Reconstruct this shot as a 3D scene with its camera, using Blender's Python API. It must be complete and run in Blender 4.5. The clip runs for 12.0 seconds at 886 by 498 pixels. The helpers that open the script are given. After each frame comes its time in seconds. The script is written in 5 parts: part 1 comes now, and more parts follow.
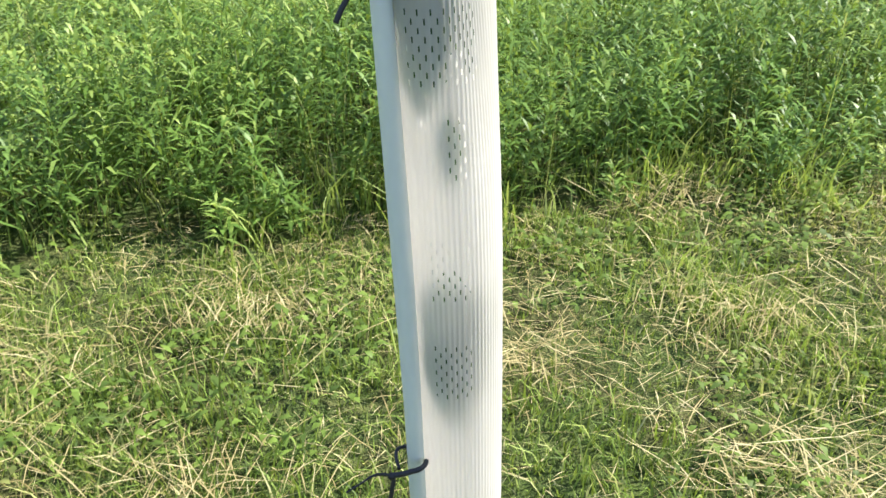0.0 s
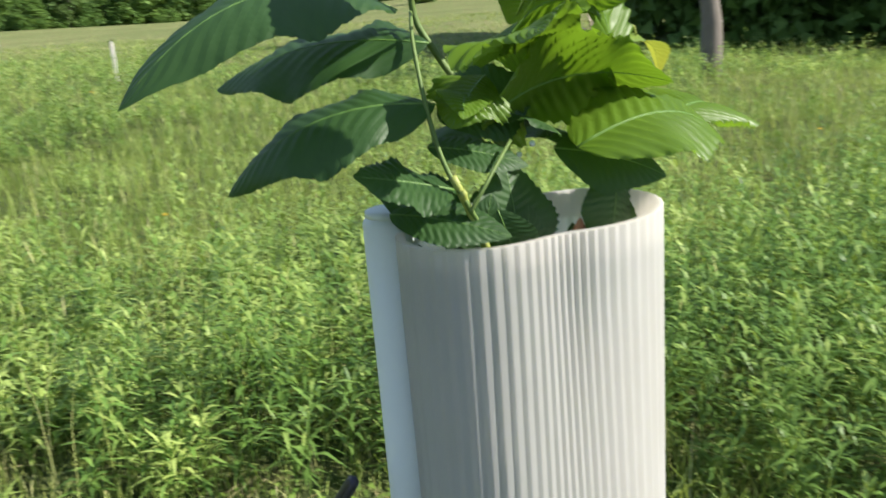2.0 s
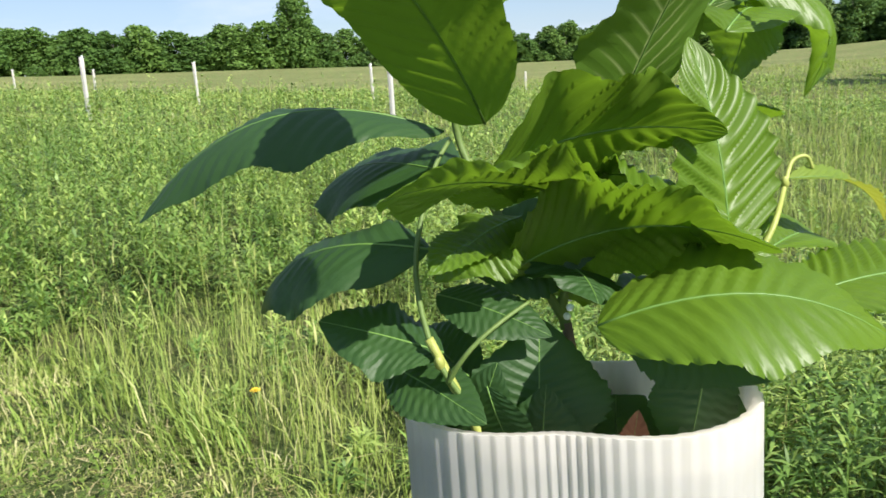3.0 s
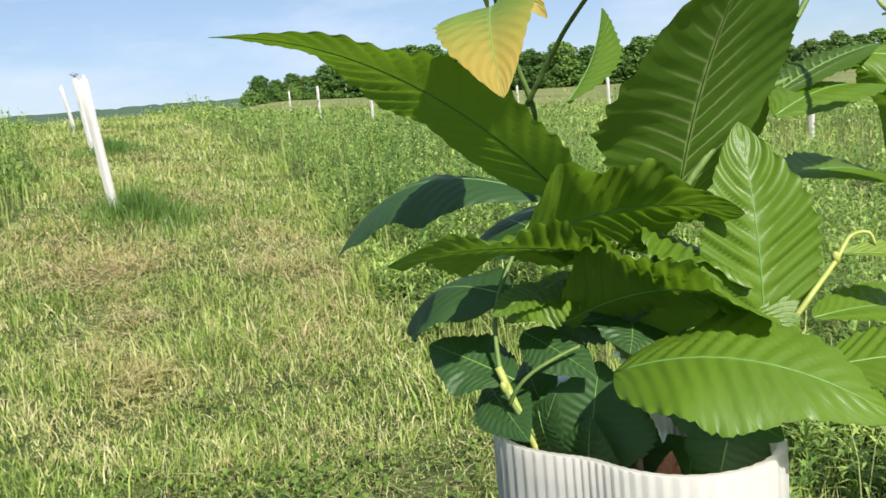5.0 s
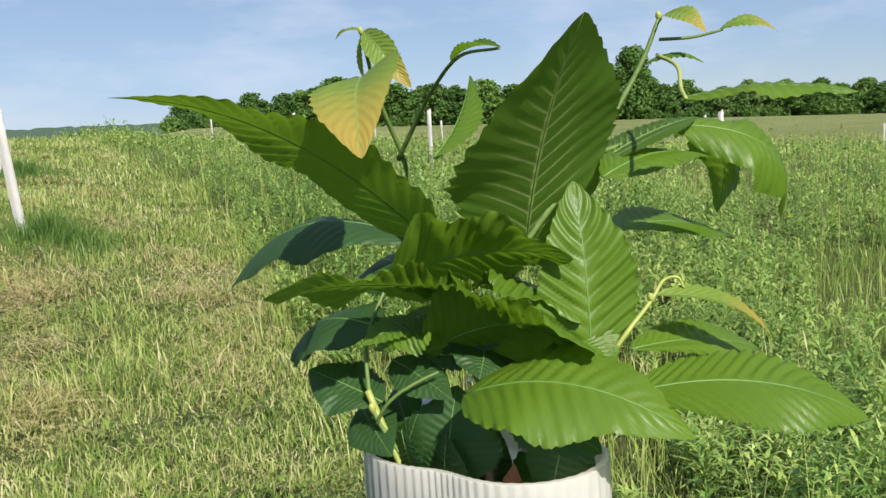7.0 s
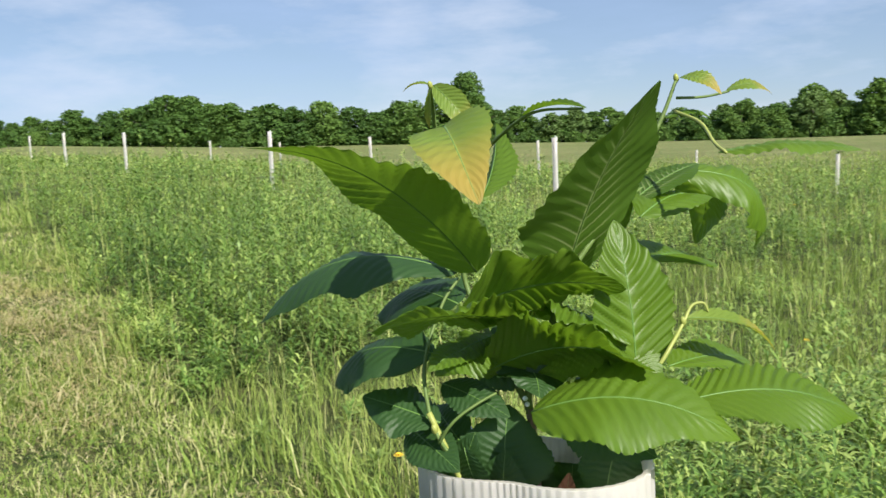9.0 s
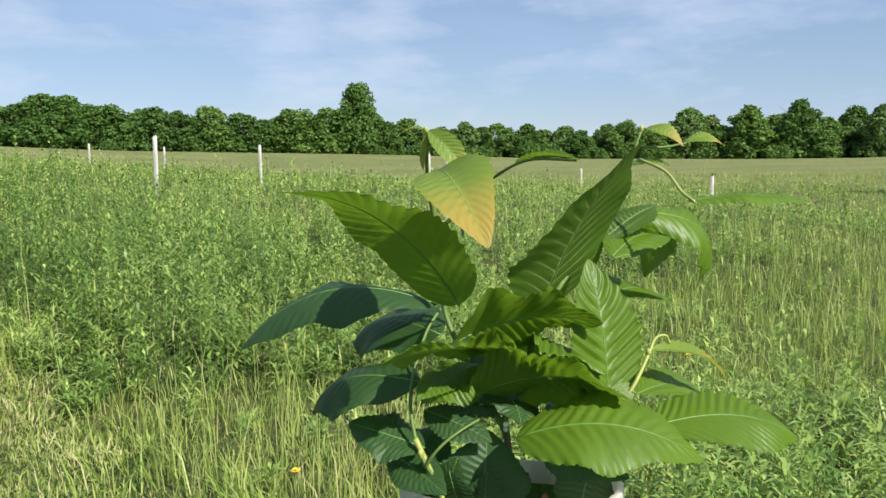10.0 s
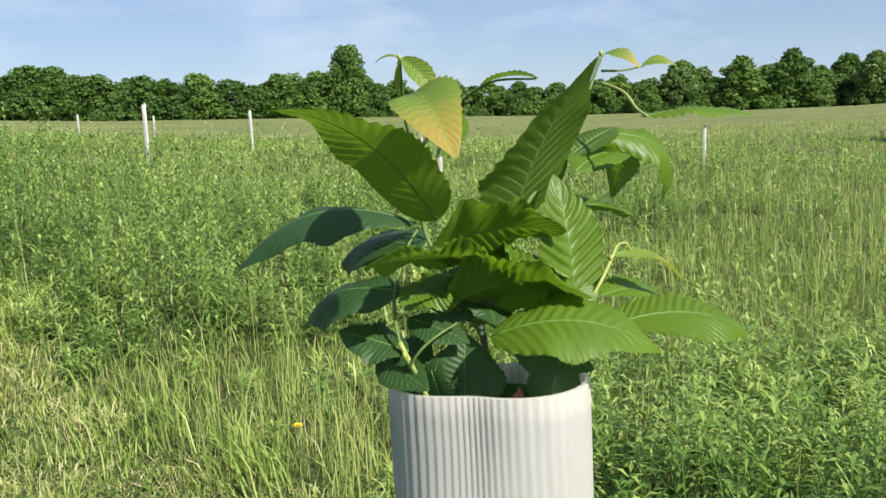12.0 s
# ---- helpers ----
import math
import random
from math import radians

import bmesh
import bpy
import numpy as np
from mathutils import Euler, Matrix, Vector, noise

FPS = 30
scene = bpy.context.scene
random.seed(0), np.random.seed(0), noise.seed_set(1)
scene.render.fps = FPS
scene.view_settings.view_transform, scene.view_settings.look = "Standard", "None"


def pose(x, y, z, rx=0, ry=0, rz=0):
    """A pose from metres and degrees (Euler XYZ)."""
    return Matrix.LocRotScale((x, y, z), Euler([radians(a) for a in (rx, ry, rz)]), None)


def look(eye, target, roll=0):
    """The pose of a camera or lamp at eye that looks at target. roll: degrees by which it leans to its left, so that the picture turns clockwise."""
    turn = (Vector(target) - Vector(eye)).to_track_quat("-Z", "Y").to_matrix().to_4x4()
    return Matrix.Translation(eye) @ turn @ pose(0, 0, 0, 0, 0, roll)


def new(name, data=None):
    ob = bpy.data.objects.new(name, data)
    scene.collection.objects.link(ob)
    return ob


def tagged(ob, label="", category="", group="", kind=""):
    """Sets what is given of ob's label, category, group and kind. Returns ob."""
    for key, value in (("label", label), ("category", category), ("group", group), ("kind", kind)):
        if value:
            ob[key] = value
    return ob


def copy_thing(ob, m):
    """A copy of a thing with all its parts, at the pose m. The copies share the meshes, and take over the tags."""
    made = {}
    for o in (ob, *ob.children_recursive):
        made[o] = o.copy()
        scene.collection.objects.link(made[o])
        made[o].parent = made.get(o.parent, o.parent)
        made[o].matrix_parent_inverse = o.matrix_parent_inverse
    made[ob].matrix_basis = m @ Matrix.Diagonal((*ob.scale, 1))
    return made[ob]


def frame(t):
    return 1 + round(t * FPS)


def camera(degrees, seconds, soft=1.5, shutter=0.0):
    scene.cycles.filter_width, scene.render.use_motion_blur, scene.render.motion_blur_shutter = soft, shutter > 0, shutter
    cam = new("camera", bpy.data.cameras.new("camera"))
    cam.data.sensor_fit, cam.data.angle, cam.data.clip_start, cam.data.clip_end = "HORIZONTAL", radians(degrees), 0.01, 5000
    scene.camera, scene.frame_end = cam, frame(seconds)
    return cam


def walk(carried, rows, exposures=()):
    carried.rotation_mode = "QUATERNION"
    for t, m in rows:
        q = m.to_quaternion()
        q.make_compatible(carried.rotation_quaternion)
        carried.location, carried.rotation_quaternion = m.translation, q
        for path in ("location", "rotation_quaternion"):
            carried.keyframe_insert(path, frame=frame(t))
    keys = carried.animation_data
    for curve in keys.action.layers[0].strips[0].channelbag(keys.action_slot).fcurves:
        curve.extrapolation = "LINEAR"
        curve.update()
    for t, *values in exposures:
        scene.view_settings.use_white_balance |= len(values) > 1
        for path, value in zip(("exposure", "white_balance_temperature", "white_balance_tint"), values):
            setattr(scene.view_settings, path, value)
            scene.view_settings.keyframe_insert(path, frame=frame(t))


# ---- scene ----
cam = camera(54.52, 12.0, 1.5, 0.2)
PATH = [
    (0.0, pose(-0.1793, -0.7241, 1.1956, 60.945, 1.513, -14.156)),
    (0.5, pose(-0.1186, -0.7436, 1.2015, 59.636, 2.620, -9.459)),
    (1.0, pose(-0.0725, -0.6315, 1.2317, 65.112, 2.188, -5.324)),
    (1.5, pose(0.0205, -0.4375, 1.2696, 69.989, 1.493, 2.328)),
    (1.7, pose(0.0387, -0.3825, 1.2899, 71.635, 1.890, 7.048)),
    (2.0, pose(0.0564, -0.3195, 1.3039, 73.961, 3.400, 15.860)),
    (2.5, pose(0.1305, -0.2146, 1.3129, 77.516, 2.981, 38.723)),
    (2.8, pose(0.1628, -0.1964, 1.3201, 77.963, 2.884, 47.865)),
    (3.0, pose(0.1656, -0.1840, 1.3228, 77.941, 3.192, 50.615)),
    (3.5, pose(0.1640, -0.1789, 1.3286, 78.420, 3.991, 56.987)),
    (5.5, pose(0.2878, -0.1066, 1.3433, 81.228, 4.617, 80.001)),
    (6.0, pose(0.2891, -0.1116, 1.3462, 82.313, 3.578, 79.197)),
    (6.5, pose(0.2988, -0.1073, 1.3470, 82.285, 3.097, 74.661)),
    (8.5, pose(0.3278, -0.1479, 1.3532, 83.347, 2.797, 68.824)),
    (9.0, pose(0.3062, -0.2047, 1.3610, 83.380, 2.365, 61.704)),
    (9.5, pose(0.3014, -0.2403, 1.3647, 83.356, 1.501, 55.757)),
    (10.0, pose(0.3009, -0.2541, 1.3755, 83.965, 0.573, 54.440)),
    (10.5, pose(0.3078, -0.2610, 1.3764, 83.985, 0.947, 55.266)),
    (11.0, pose(0.3093, -0.2585, 1.3723, 83.804, 1.337, 55.766)),
    (11.5, pose(0.3158, -0.2575, 1.3653, 82.982, 1.378, 55.013)),
    (12.0, pose(0.3375, -0.2699, 1.3580, 81.363, 2.306, 53.895)),
]
walk(cam, PATH, [(0.0, 1.17), (1.0, 1.15), (1.5, 0.95), (2.0, 0.84), (2.5, 0.80), (3.0, 0.83), (3.5, 0.80), (5.5, 0.66), (6.0, 0.57), (6.5, 0.50), (8.5, 0.57), (10.0, 0.59), (12.0, 0.62)])

# ---- world and sun ----
SUN_DIR = Vector((0.83, 0.08, 0.71)).normalized()
world = bpy.data.worlds.new("sky")
scene.world = world
world.use_nodes = True
wt = world.node_tree
sky = wt.nodes.new("ShaderNodeTexSky")
sky.sky_type = "NISHITA"
sky.sun_disc = False
sky.sun_elevation = math.asin(SUN_DIR.z)
sky.sun_rotation = math.atan2(SUN_DIR.x, SUN_DIR.y)
sky.air_density = 0.9
sky.dust_density = 0.05
sky.ozone_density = 2.2
# thin high cloud veils
coord = wt.nodes.new("ShaderNodeTexCoord")
mapping = wt.nodes.new("ShaderNodeMapping")
mapping.inputs["Scale"].default_value = (1.0, 1.0, 4.5)
veil = wt.nodes.new("ShaderNodeTexNoise")
veil.inputs["Scale"].default_value = 2.6
veil.inputs["Detail"].default_value = 7
veil.inputs["Roughness"].default_value = 0.62
ramp = wt.nodes.new("ShaderNodeValToRGB")
ramp.color_ramp.elements[0].position = 0.45
ramp.color_ramp.elements[0].color = (0.42, 0.42, 0.42, 1)
ramp.color_ramp.elements[1].position = 0.80
ramp.color_ramp.elements[1].color = (0.75, 0.75, 0.75, 1)
blend = wt.nodes.new("ShaderNodeMix")
blend.data_type = "RGBA"
blend.inputs[7].default_value = (5.3, 7.2, 10.9, 1)
wt.links.new(coord.outputs["Generated"], mapping.inputs[0])
wt.links.new(mapping.outputs[0], veil.inputs["Vector"])
wt.links.new(veil.outputs["Fac"], ramp.inputs[0])
wt.links.new(ramp.outputs[0], blend.inputs[0])
wt.links.new(sky.outputs[0], blend.inputs[6])
# a few brighter wisps
wisp_map = wt.nodes.new("ShaderNodeMapping")
wisp_map.inputs["Scale"].default_value = (1.0, 1.0, 3.6)
wisp_map.inputs["Location"].default_value = (3.1, 1.7, 0.4)
wisp_noise = wt.nodes.new("ShaderNodeTexNoise")
wisp_noise.inputs["Scale"].default_value = 4.2
wisp_noise.inputs["Detail"].default_value = 8
wisp_noise.inputs["Roughness"].default_value = 0.58
wisp_ramp = wt.nodes.new("ShaderNodeValToRGB")
wisp_ramp.color_ramp.elements[0].position = 0.50
wisp_ramp.color_ramp.elements[0].color = (0, 0, 0, 1)
wisp_ramp.color_ramp.elements[1].position = 0.72
wisp_ramp.color_ramp.elements[1].color = (0.55, 0.55, 0.55, 1)
wisps = wt.nodes.new("ShaderNodeMix")
wisps.data_type = "RGBA"
wisps.inputs[7].default_value = (8.8, 9.7, 11.6, 1)
wt.links.new(coord.outputs["Generated"], wisp_map.inputs[0])
wt.links.new(wisp_map.outputs[0], wisp_noise.inputs["Vector"])
wt.links.new(wisp_noise.outputs["Fac"], wisp_ramp.inputs[0])
wt.links.new(wisp_ramp.outputs[0], wisps.inputs[0])
wt.links.new(blend.outputs[2], wisps.inputs[6])
wt.links.new(wisps.outputs[2], wt.nodes["Background"].inputs[0])
wt.nodes["Background"].inputs[1].default_value = 0.058
sun = new("sun", bpy.data.lights.new("sun", "SUN"))
sun.data.energy = 5.3
sun.data.color = (1.0, 0.95, 0.86)
sun.data.angle = radians(0.5)
sun.matrix_basis = look(SUN_DIR * 50, (0, 0, 0))

# ---- materials ----
def nodes_of(name):
    m = bpy.data.materials.new(name)
    m.use_nodes = True
    nt = m.node_tree
    return m, nt, nt.nodes["Principled BSDF"]


def noise_node(nt, scale, detail=4, vec=None, rough=0.55):
    n = nt.nodes.new("ShaderNodeTexNoise")
    n.inputs["Scale"].default_value = scale
    n.inputs["Detail"].default_value = detail
    n.inputs["Roughness"].default_value = rough
    if vec is not None:
        nt.links.new(vec, n.inputs["Vector"])
    return n.outputs["Fac"]


def ramp_node(nt, fac, stops):
    r = nt.nodes.new("ShaderNodeValToRGB")
    e = r.color_ramp.elements
    while len(e) < len(stops):
        e.new(0.5)
    for k, (p, c) in enumerate(stops):
        e[k].position = p
        e[k].color = (*c, 1)
    nt.links.new(fac, r.inputs[0])
    return r.outputs[0]


def mix_node(nt, fac, a, b, mode="MIX"):
    x = nt.nodes.new("ShaderNodeMix")
    x.data_type = "RGBA"
    x.blend_type = mode
    for sock, v in ((x.inputs[0], fac), (x.inputs[6], a), (x.inputs[7], b)):
        if isinstance(v, (int, float)):
            sock.default_value = v
        elif isinstance(v, tuple):
            sock.default_value = (*v, 1)
        else:
            nt.links.new(v, sock)
    return x.outputs[2]


def math_node(nt, op, a, b=None):
    x = nt.nodes.new("ShaderNodeMath")
    x.operation = op
    for sock, v in ((x.inputs[0], a), (x.inputs[1], b)):
        if v is None:
            continue
        if isinstance(v, (int, float)):
            sock.default_value = v
        else:
            nt.links.new(v, sock)
    return x.outputs[0]


def bump_node(nt, bsdf, height, strength, dist):
    b = nt.nodes.new("ShaderNodeBump")
    b.inputs["Strength"].default_value = strength
    b.inputs["Distance"].default_value = dist
    nt.links.new(height, b.inputs["Height"])
    nt.links.new(b.outputs[0], bsdf.inputs["Normal"])


def through_light(nt, bsdf, col, amount):
    """Let some light pass through a thin sheet."""
    t = nt.nodes.new("ShaderNodeBsdfTranslucent")
    if isinstance(col, tuple):
        t.inputs[0].default_value = (*col, 1)
    else:
        nt.links.new(col, t.inputs[0])
    m = nt.nodes.new("ShaderNodeMixShader")
    m.inputs[0].default_value = amount
    nt.links.new(bsdf.outputs[0], m.inputs[1])
    nt.links.new(t.outputs[0], m.inputs[2])
    nt.links.new(m.outputs[0], nt.nodes["Material Output"].inputs[0])


def position(nt):
    g = nt.nodes.new("ShaderNodeNewGeometry")
    return g.outputs["Position"]


def object_coord(nt):
    return nt.nodes.new("ShaderNodeTexCoord").outputs["Object"]


def plain(name, c1, c2, scale=20, rough=0.6, bump=0.1, metal=0.0):
    m, nt, b = nodes_of(name)
    v = object_coord(nt)
    f = noise_node(nt, scale, 5, v)
    g = noise_node(nt, scale * 0.13, 3, v)
    c = mix_node(nt, math_node(nt, "MULTIPLY", math_node(nt, "ADD", f, g), 0.5), c1, c2)
    nt.links.new(c, b.inputs["Base Color"])
    b.inputs["Roughness"].default_value = rough
    b.inputs["Metallic"].default_value = metal
    if bump:
        bump_node(nt, b, f, bump, 0.01)
    return m


def grass_mat(name, stops, patch, rough=0.55, amount=0.45, spread=(0.55, 0.38, 0.68), gloss=0.30):
    """Blades coloured by their own tint value, with slow patches over the field."""
    m, nt, b = nodes_of(name)
    a = nt.nodes.new("ShaderNodeAttribute")
    a.attribute_name = "tint"
    c = ramp_node(nt, a.outputs["Fac"], stops)
    p = noise_node(nt, spread[0], 4, position(nt))
    f = ramp_node(nt, p, [(spread[1], (0, 0, 0)), (spread[2], (1, 1, 1))])
    c2 = mix_node(nt, f, c, mix_node(nt, 0.55, c, patch))
    nt.links.new(c2, b.inputs["Base Color"])
    b.inputs["Roughness"].default_value = rough
    b.inputs["Specular IOR Level"].default_value = gloss
    through_light(nt, b, mix_node(nt, 0.5, c2, (0.30, 0.36, 0.04)), amount)
    return m


def leaf_mat(name, dark, light, vein, passed, rough=0.34, edge=None, side_veins=0.15):
    """Broad leaf: u runs along the midrib, v across it (0.5 is the midrib)."""
    m, nt, b = nodes_of(name)
    uv = nt.nodes.new("ShaderNodeUVMap")
    sep = nt.nodes.new("ShaderNodeSeparateXYZ")
    nt.links.new(uv.outputs[0], sep.inputs[0])
    u, v = sep.outputs[0], sep.outputs[1]
    side = math_node(nt, "ABSOLUTE", math_node(nt, "SUBTRACT", v, 0.5))
    ph = math_node(nt, "MULTIPLY", math_node(nt, "SUBTRACT", u, math_node(nt, "MULTIPLY", side, 0.42)), 14.0)
    fr = math_node(nt, "ABSOLUTE", math_node(nt, "SUBTRACT", math_node(nt, "FRACT", ph), 0.5))
    lateral = ramp_node(nt, fr, [(0.0, (1, 1, 1)), (0.13, (0, 0, 0))])
    if side_veins > 0.5:
        lateral = math_node(nt, "MULTIPLY", lateral, ramp_node(nt, math_node(nt, "ADD", side, math_node(nt, "MULTIPLY", u, 0.30)), [(0.22, (1, 1, 1)), (0.44, (0, 0, 0))]))
    mid = ramp_node(nt, side, [(0.008, (1, 1, 1)), (0.022, (0, 0, 0))])
    veins = math_node(nt, "MAXIMUM", math_node(nt, "MULTIPLY", lateral, side_veins), mid)
    o = object_coord(nt)
    n1 = noise_node(nt, 22, 4, o)
    n2 = noise_node(nt, 260, 3, o)
    base = mix_node(nt, n1, dark, light)
    base = mix_node(nt, math_node(nt, "MULTIPLY", n2, 0.35), base, light)
    if edge:
        r = ramp_node(nt, math_node(nt, "ADD", u, math_node(nt, "MULTIPLY", n1, 0.25)), [(0.60, (0, 0, 0)), (1.35, (1, 1, 1))])
        base = mix_node(nt, r, base, edge)
    c = mix_node(nt, math_node(nt, "MULTIPLY", veins, 0.7), base, vein)
    nt.links.new(c, b.inputs["Base Color"])
    b.inputs["Roughness"].default_value = rough
    b.inputs["Specular IOR Level"].default_value = 0.42
    h = math_node(nt, "ADD", math_node(nt, "MULTIPLY", fr, 2.0), math_node(nt, "MULTIPLY", n2, 0.35))
    bump_node(nt, b, h, 0.25, 0.0010)
    through_light(nt, b, mix_node(nt, math_node(nt, "MULTIPLY", veins, 0.5), mix_node(nt, n1, passed, light), dark) if not edge else mix_node(nt, 0.25, passed, edge), 0.41)
    return m


def ground_mat():
    m, nt, b = nodes_of("meadow_ground")
    p = position(nt)
    fine = noise_node(nt, 9.0, 6, p, 0.7)
    slow = noise_node(nt, 0.10, 4, p)
    mid = noise_node(nt, 0.9, 4, p)
    green = ramp_node(nt, fine, [(0.30, (0.04, 0.075, 0.02)), (0.50, (0.12, 0.18, 0.05)), (0.70, (0.24, 0.28, 0.10))])
    hay = ramp_node(nt, fine, [(0.30, (0.09, 0.12, 0.04)), (0.52, (0.20, 0.24, 0.085)), (0.72, (0.34, 0.35, 0.16))])
    c = mix_node(nt, ramp_node(nt, math_node(nt, "ADD", math_node(nt, "MULTIPLY", slow, 0.6), math_node(nt, "MULTIPLY", mid, 0.4)), [(0.42, (0, 0, 0)), (0.60, (1, 1, 1))]), green, hay)
    soil = ramp_node(nt, noise_node(nt, 3.2, 5, p, 0.65), [(0.46, (0, 0, 0)), (0.60, (1, 1, 1))])
    c = mix_node(nt, math_node(nt, "MULTIPLY", soil, 0.7), c, ramp_node(nt, fine, [(0.3, (0.10, 0.065, 0.035)), (0.7, (0.30, 0.21, 0.12))]))
    # shade under the planted meadow put into the colour; a pale hay sward on the open field beyond it
    plant_shade = ramp_node(nt, fine, [(0.3, (0.022, 0.036, 0.012)), (0.55, (0.060, 0.085, 0.026)), (0.75, (0.15, 0.15, 0.06))])
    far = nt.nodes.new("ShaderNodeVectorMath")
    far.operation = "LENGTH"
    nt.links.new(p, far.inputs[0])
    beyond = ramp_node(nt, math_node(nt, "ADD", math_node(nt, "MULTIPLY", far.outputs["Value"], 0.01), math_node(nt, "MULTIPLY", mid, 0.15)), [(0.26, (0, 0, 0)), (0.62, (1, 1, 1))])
    c = mix_node(nt, beyond, mix_node(nt, 0.7, c, plant_shade), c)
    nt.links.new(c, b.inputs["Base Color"])
    b.inputs["Roughness"].default_value = 0.95
    b.inputs["Specular IOR Level"].default_value = 0.1
    bump_node(nt, b, fine, 0.9, 0.12)
    return m


def tube_mat():
    m, nt, b = nodes_of("ribbed_plastic")
    o = object_coord(nt)
    mp = nt.nodes.new("ShaderNodeMapping")
    mp.inputs["Scale"].default_value = (1, 1, 0.12)
    nt.links.new(o, mp.inputs[0])
    streak = noise_node(nt, 90, 4, mp.outputs[0])
    blot = noise_node(nt, 7, 4, o)
    dirt = ramp_node(nt, math_node(nt, "MULTIPLY", math_node(nt, "ADD", streak, blot), 0.5), [(0.35, (0.72, 0.70, 0.665)), (0.62, (0.86, 0.845, 0.825))])
    nt.links.new(dirt, b.inputs["Base Color"])
    b.inputs["Roughness"].default_value = 0.42
    bump_node(nt, b, streak, 0.12, 0.001)
    through_light(nt, b, (0.95, 0.90, 0.85), 0.58)
    return m


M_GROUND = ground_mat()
M_MOWN = grass_mat("mown_grass", [(0.0, (0.085, 0.145, 0.032)), (0.38, (0.25, 0.375, 0.068)), (0.72, (0.45, 0.515, 0.15)), (1.0, (0.73, 0.67, 0.37))], (0.60, 0.50, 0.22), 0.55, 0.42, (1.3, 0.58, 0.68))
M_STRAW = grass_mat("straw", [(0.0, (0.24, 0.18, 0.07)), (0.5, (0.54, 0.45, 0.22)), (1.0, (0.78, 0.68, 0.40))], (0.50, 0.40, 0.17), 0.6, 0.3)
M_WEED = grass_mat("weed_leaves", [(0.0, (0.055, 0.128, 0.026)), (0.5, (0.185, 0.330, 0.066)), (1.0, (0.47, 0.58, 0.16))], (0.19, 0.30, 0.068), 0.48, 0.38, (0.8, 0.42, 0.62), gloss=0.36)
M_GRASS = grass_mat("tall_grass", [(0.0, (0.095, 0.175, 0.035)), (0.55, (0.265, 0.395, 0.078)), (0.85, (0.47, 0.53, 0.155)), (1.0, (0.68, 0.63, 0.32))], (0.39, 0.46, 0.12), 0.52, 0.40, gloss=0.32)
M_TUBE = tube_mat()
M_STAKE = plain("stake_pvc", (0.62, 0.68, 0.68), (0.78, 0.82, 0.80), 40, 0.45, 0.05)
M_TIE = plain("black_tie", (0.008, 0.008, 0.012), (0.03, 0.03, 0.045), 120, 0.45, 0.1)
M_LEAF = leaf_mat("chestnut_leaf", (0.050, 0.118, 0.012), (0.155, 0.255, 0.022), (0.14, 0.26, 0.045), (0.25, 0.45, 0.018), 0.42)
# blue-green mature leaf with the shade of the upper leaves put into its colour
M_MATURE_SHADED = leaf_mat("mature_leaf_shaded", (0.020, 0.062, 0.020), (0.052, 0.118, 0.030), (0.07, 0.15, 0.045), (0.09, 0.21, 0.014), 0.50)
M_RIB = plain("leaf_rib", (0.08, 0.17, 0.03), (0.14, 0.26, 0.05), 140, 0.5, 0.05)
M_UNDER = leaf_mat("pale_veined_leaf", (0.046, 0.098, 0.012), (0.078, 0.152, 0.018), (0.50, 0.58, 0.24), (0.24, 0.38, 0.012), 0.5, None, 1.0)
M_YOUNG = leaf_mat("young_leaf", (0.12, 0.22, 0.03), (0.22, 0.30, 0.05), (0.40, 0.42, 0.10), (0.42, 0.50, 0.05), 0.45, (0.40, 0.29, 0.06))
M_STEM = plain("green_stem", (0.075, 0.14, 0.025), (0.14, 0.20, 0.05), 140, 0.62, 0.15)
M_YSTEM = plain("yellow_stem", (0.23, 0.28, 0.05), (0.38, 0.40, 0.11), 140, 0.5, 0.15)
M_BARK = plain("young_bark", (0.11, 0.07, 0.055), (0.23, 0.16, 0.13), 160, 0.7, 0.4)
M_DEAD = plain("dead_leaf", (0.14, 0.055, 0.025), (0.26, 0.11, 0.05), 90, 0.7, 0.3)

# ---- helpers for meshes ----
def part(name, bm, material, parent=None, label="", smooth=True):
    """One mesh object from a bmesh, under a thing or a part."""
    me = bpy.data.meshes.new(name)
    bm.to_mesh(me)
    bm.free()
    if smooth:
        me.shade_smooth()
    me.materials.append(material)
    ob = new(name, me)
    ob.parent = parent
    if label:
        ob["label"] = label
    return ob


def thing(name, label, category, group="", at=None):
    ob = new(name)
    ob.empty_display_size = 0.05
    if at is not None:
        ob.matrix_basis = at
    return tagged(ob, label, category, group)


def soup(name, verts, tris, tint, material):
    """One mesh from arrays of corners and triangles, with a tint value at each corner."""
    me = bpy.data.meshes.new(name)
    nv, nf = len(verts), len(tris)
    me.vertices.add(nv)
    me.vertices.foreach_set("co", np.ascontiguousarray(verts, dtype=np.float32).ravel())
    me.loops.add(nf * 3)
    me.loops.foreach_set("vertex_index", np.ascontiguousarray(tris, dtype=np.int32).ravel())
    me.polygons.add(nf)
    me.polygons.foreach_set("loop_start", np.arange(0, nf * 3, 3, dtype=np.int32))
    me.update(calc_edges=True)
    att = me.attributes.new("tint", "FLOAT", "POINT")
    att.data.foreach_set("value", np.ascontiguousarray(tint, dtype=np.float32))
    me.materials.append(material)
    return new(name, me)


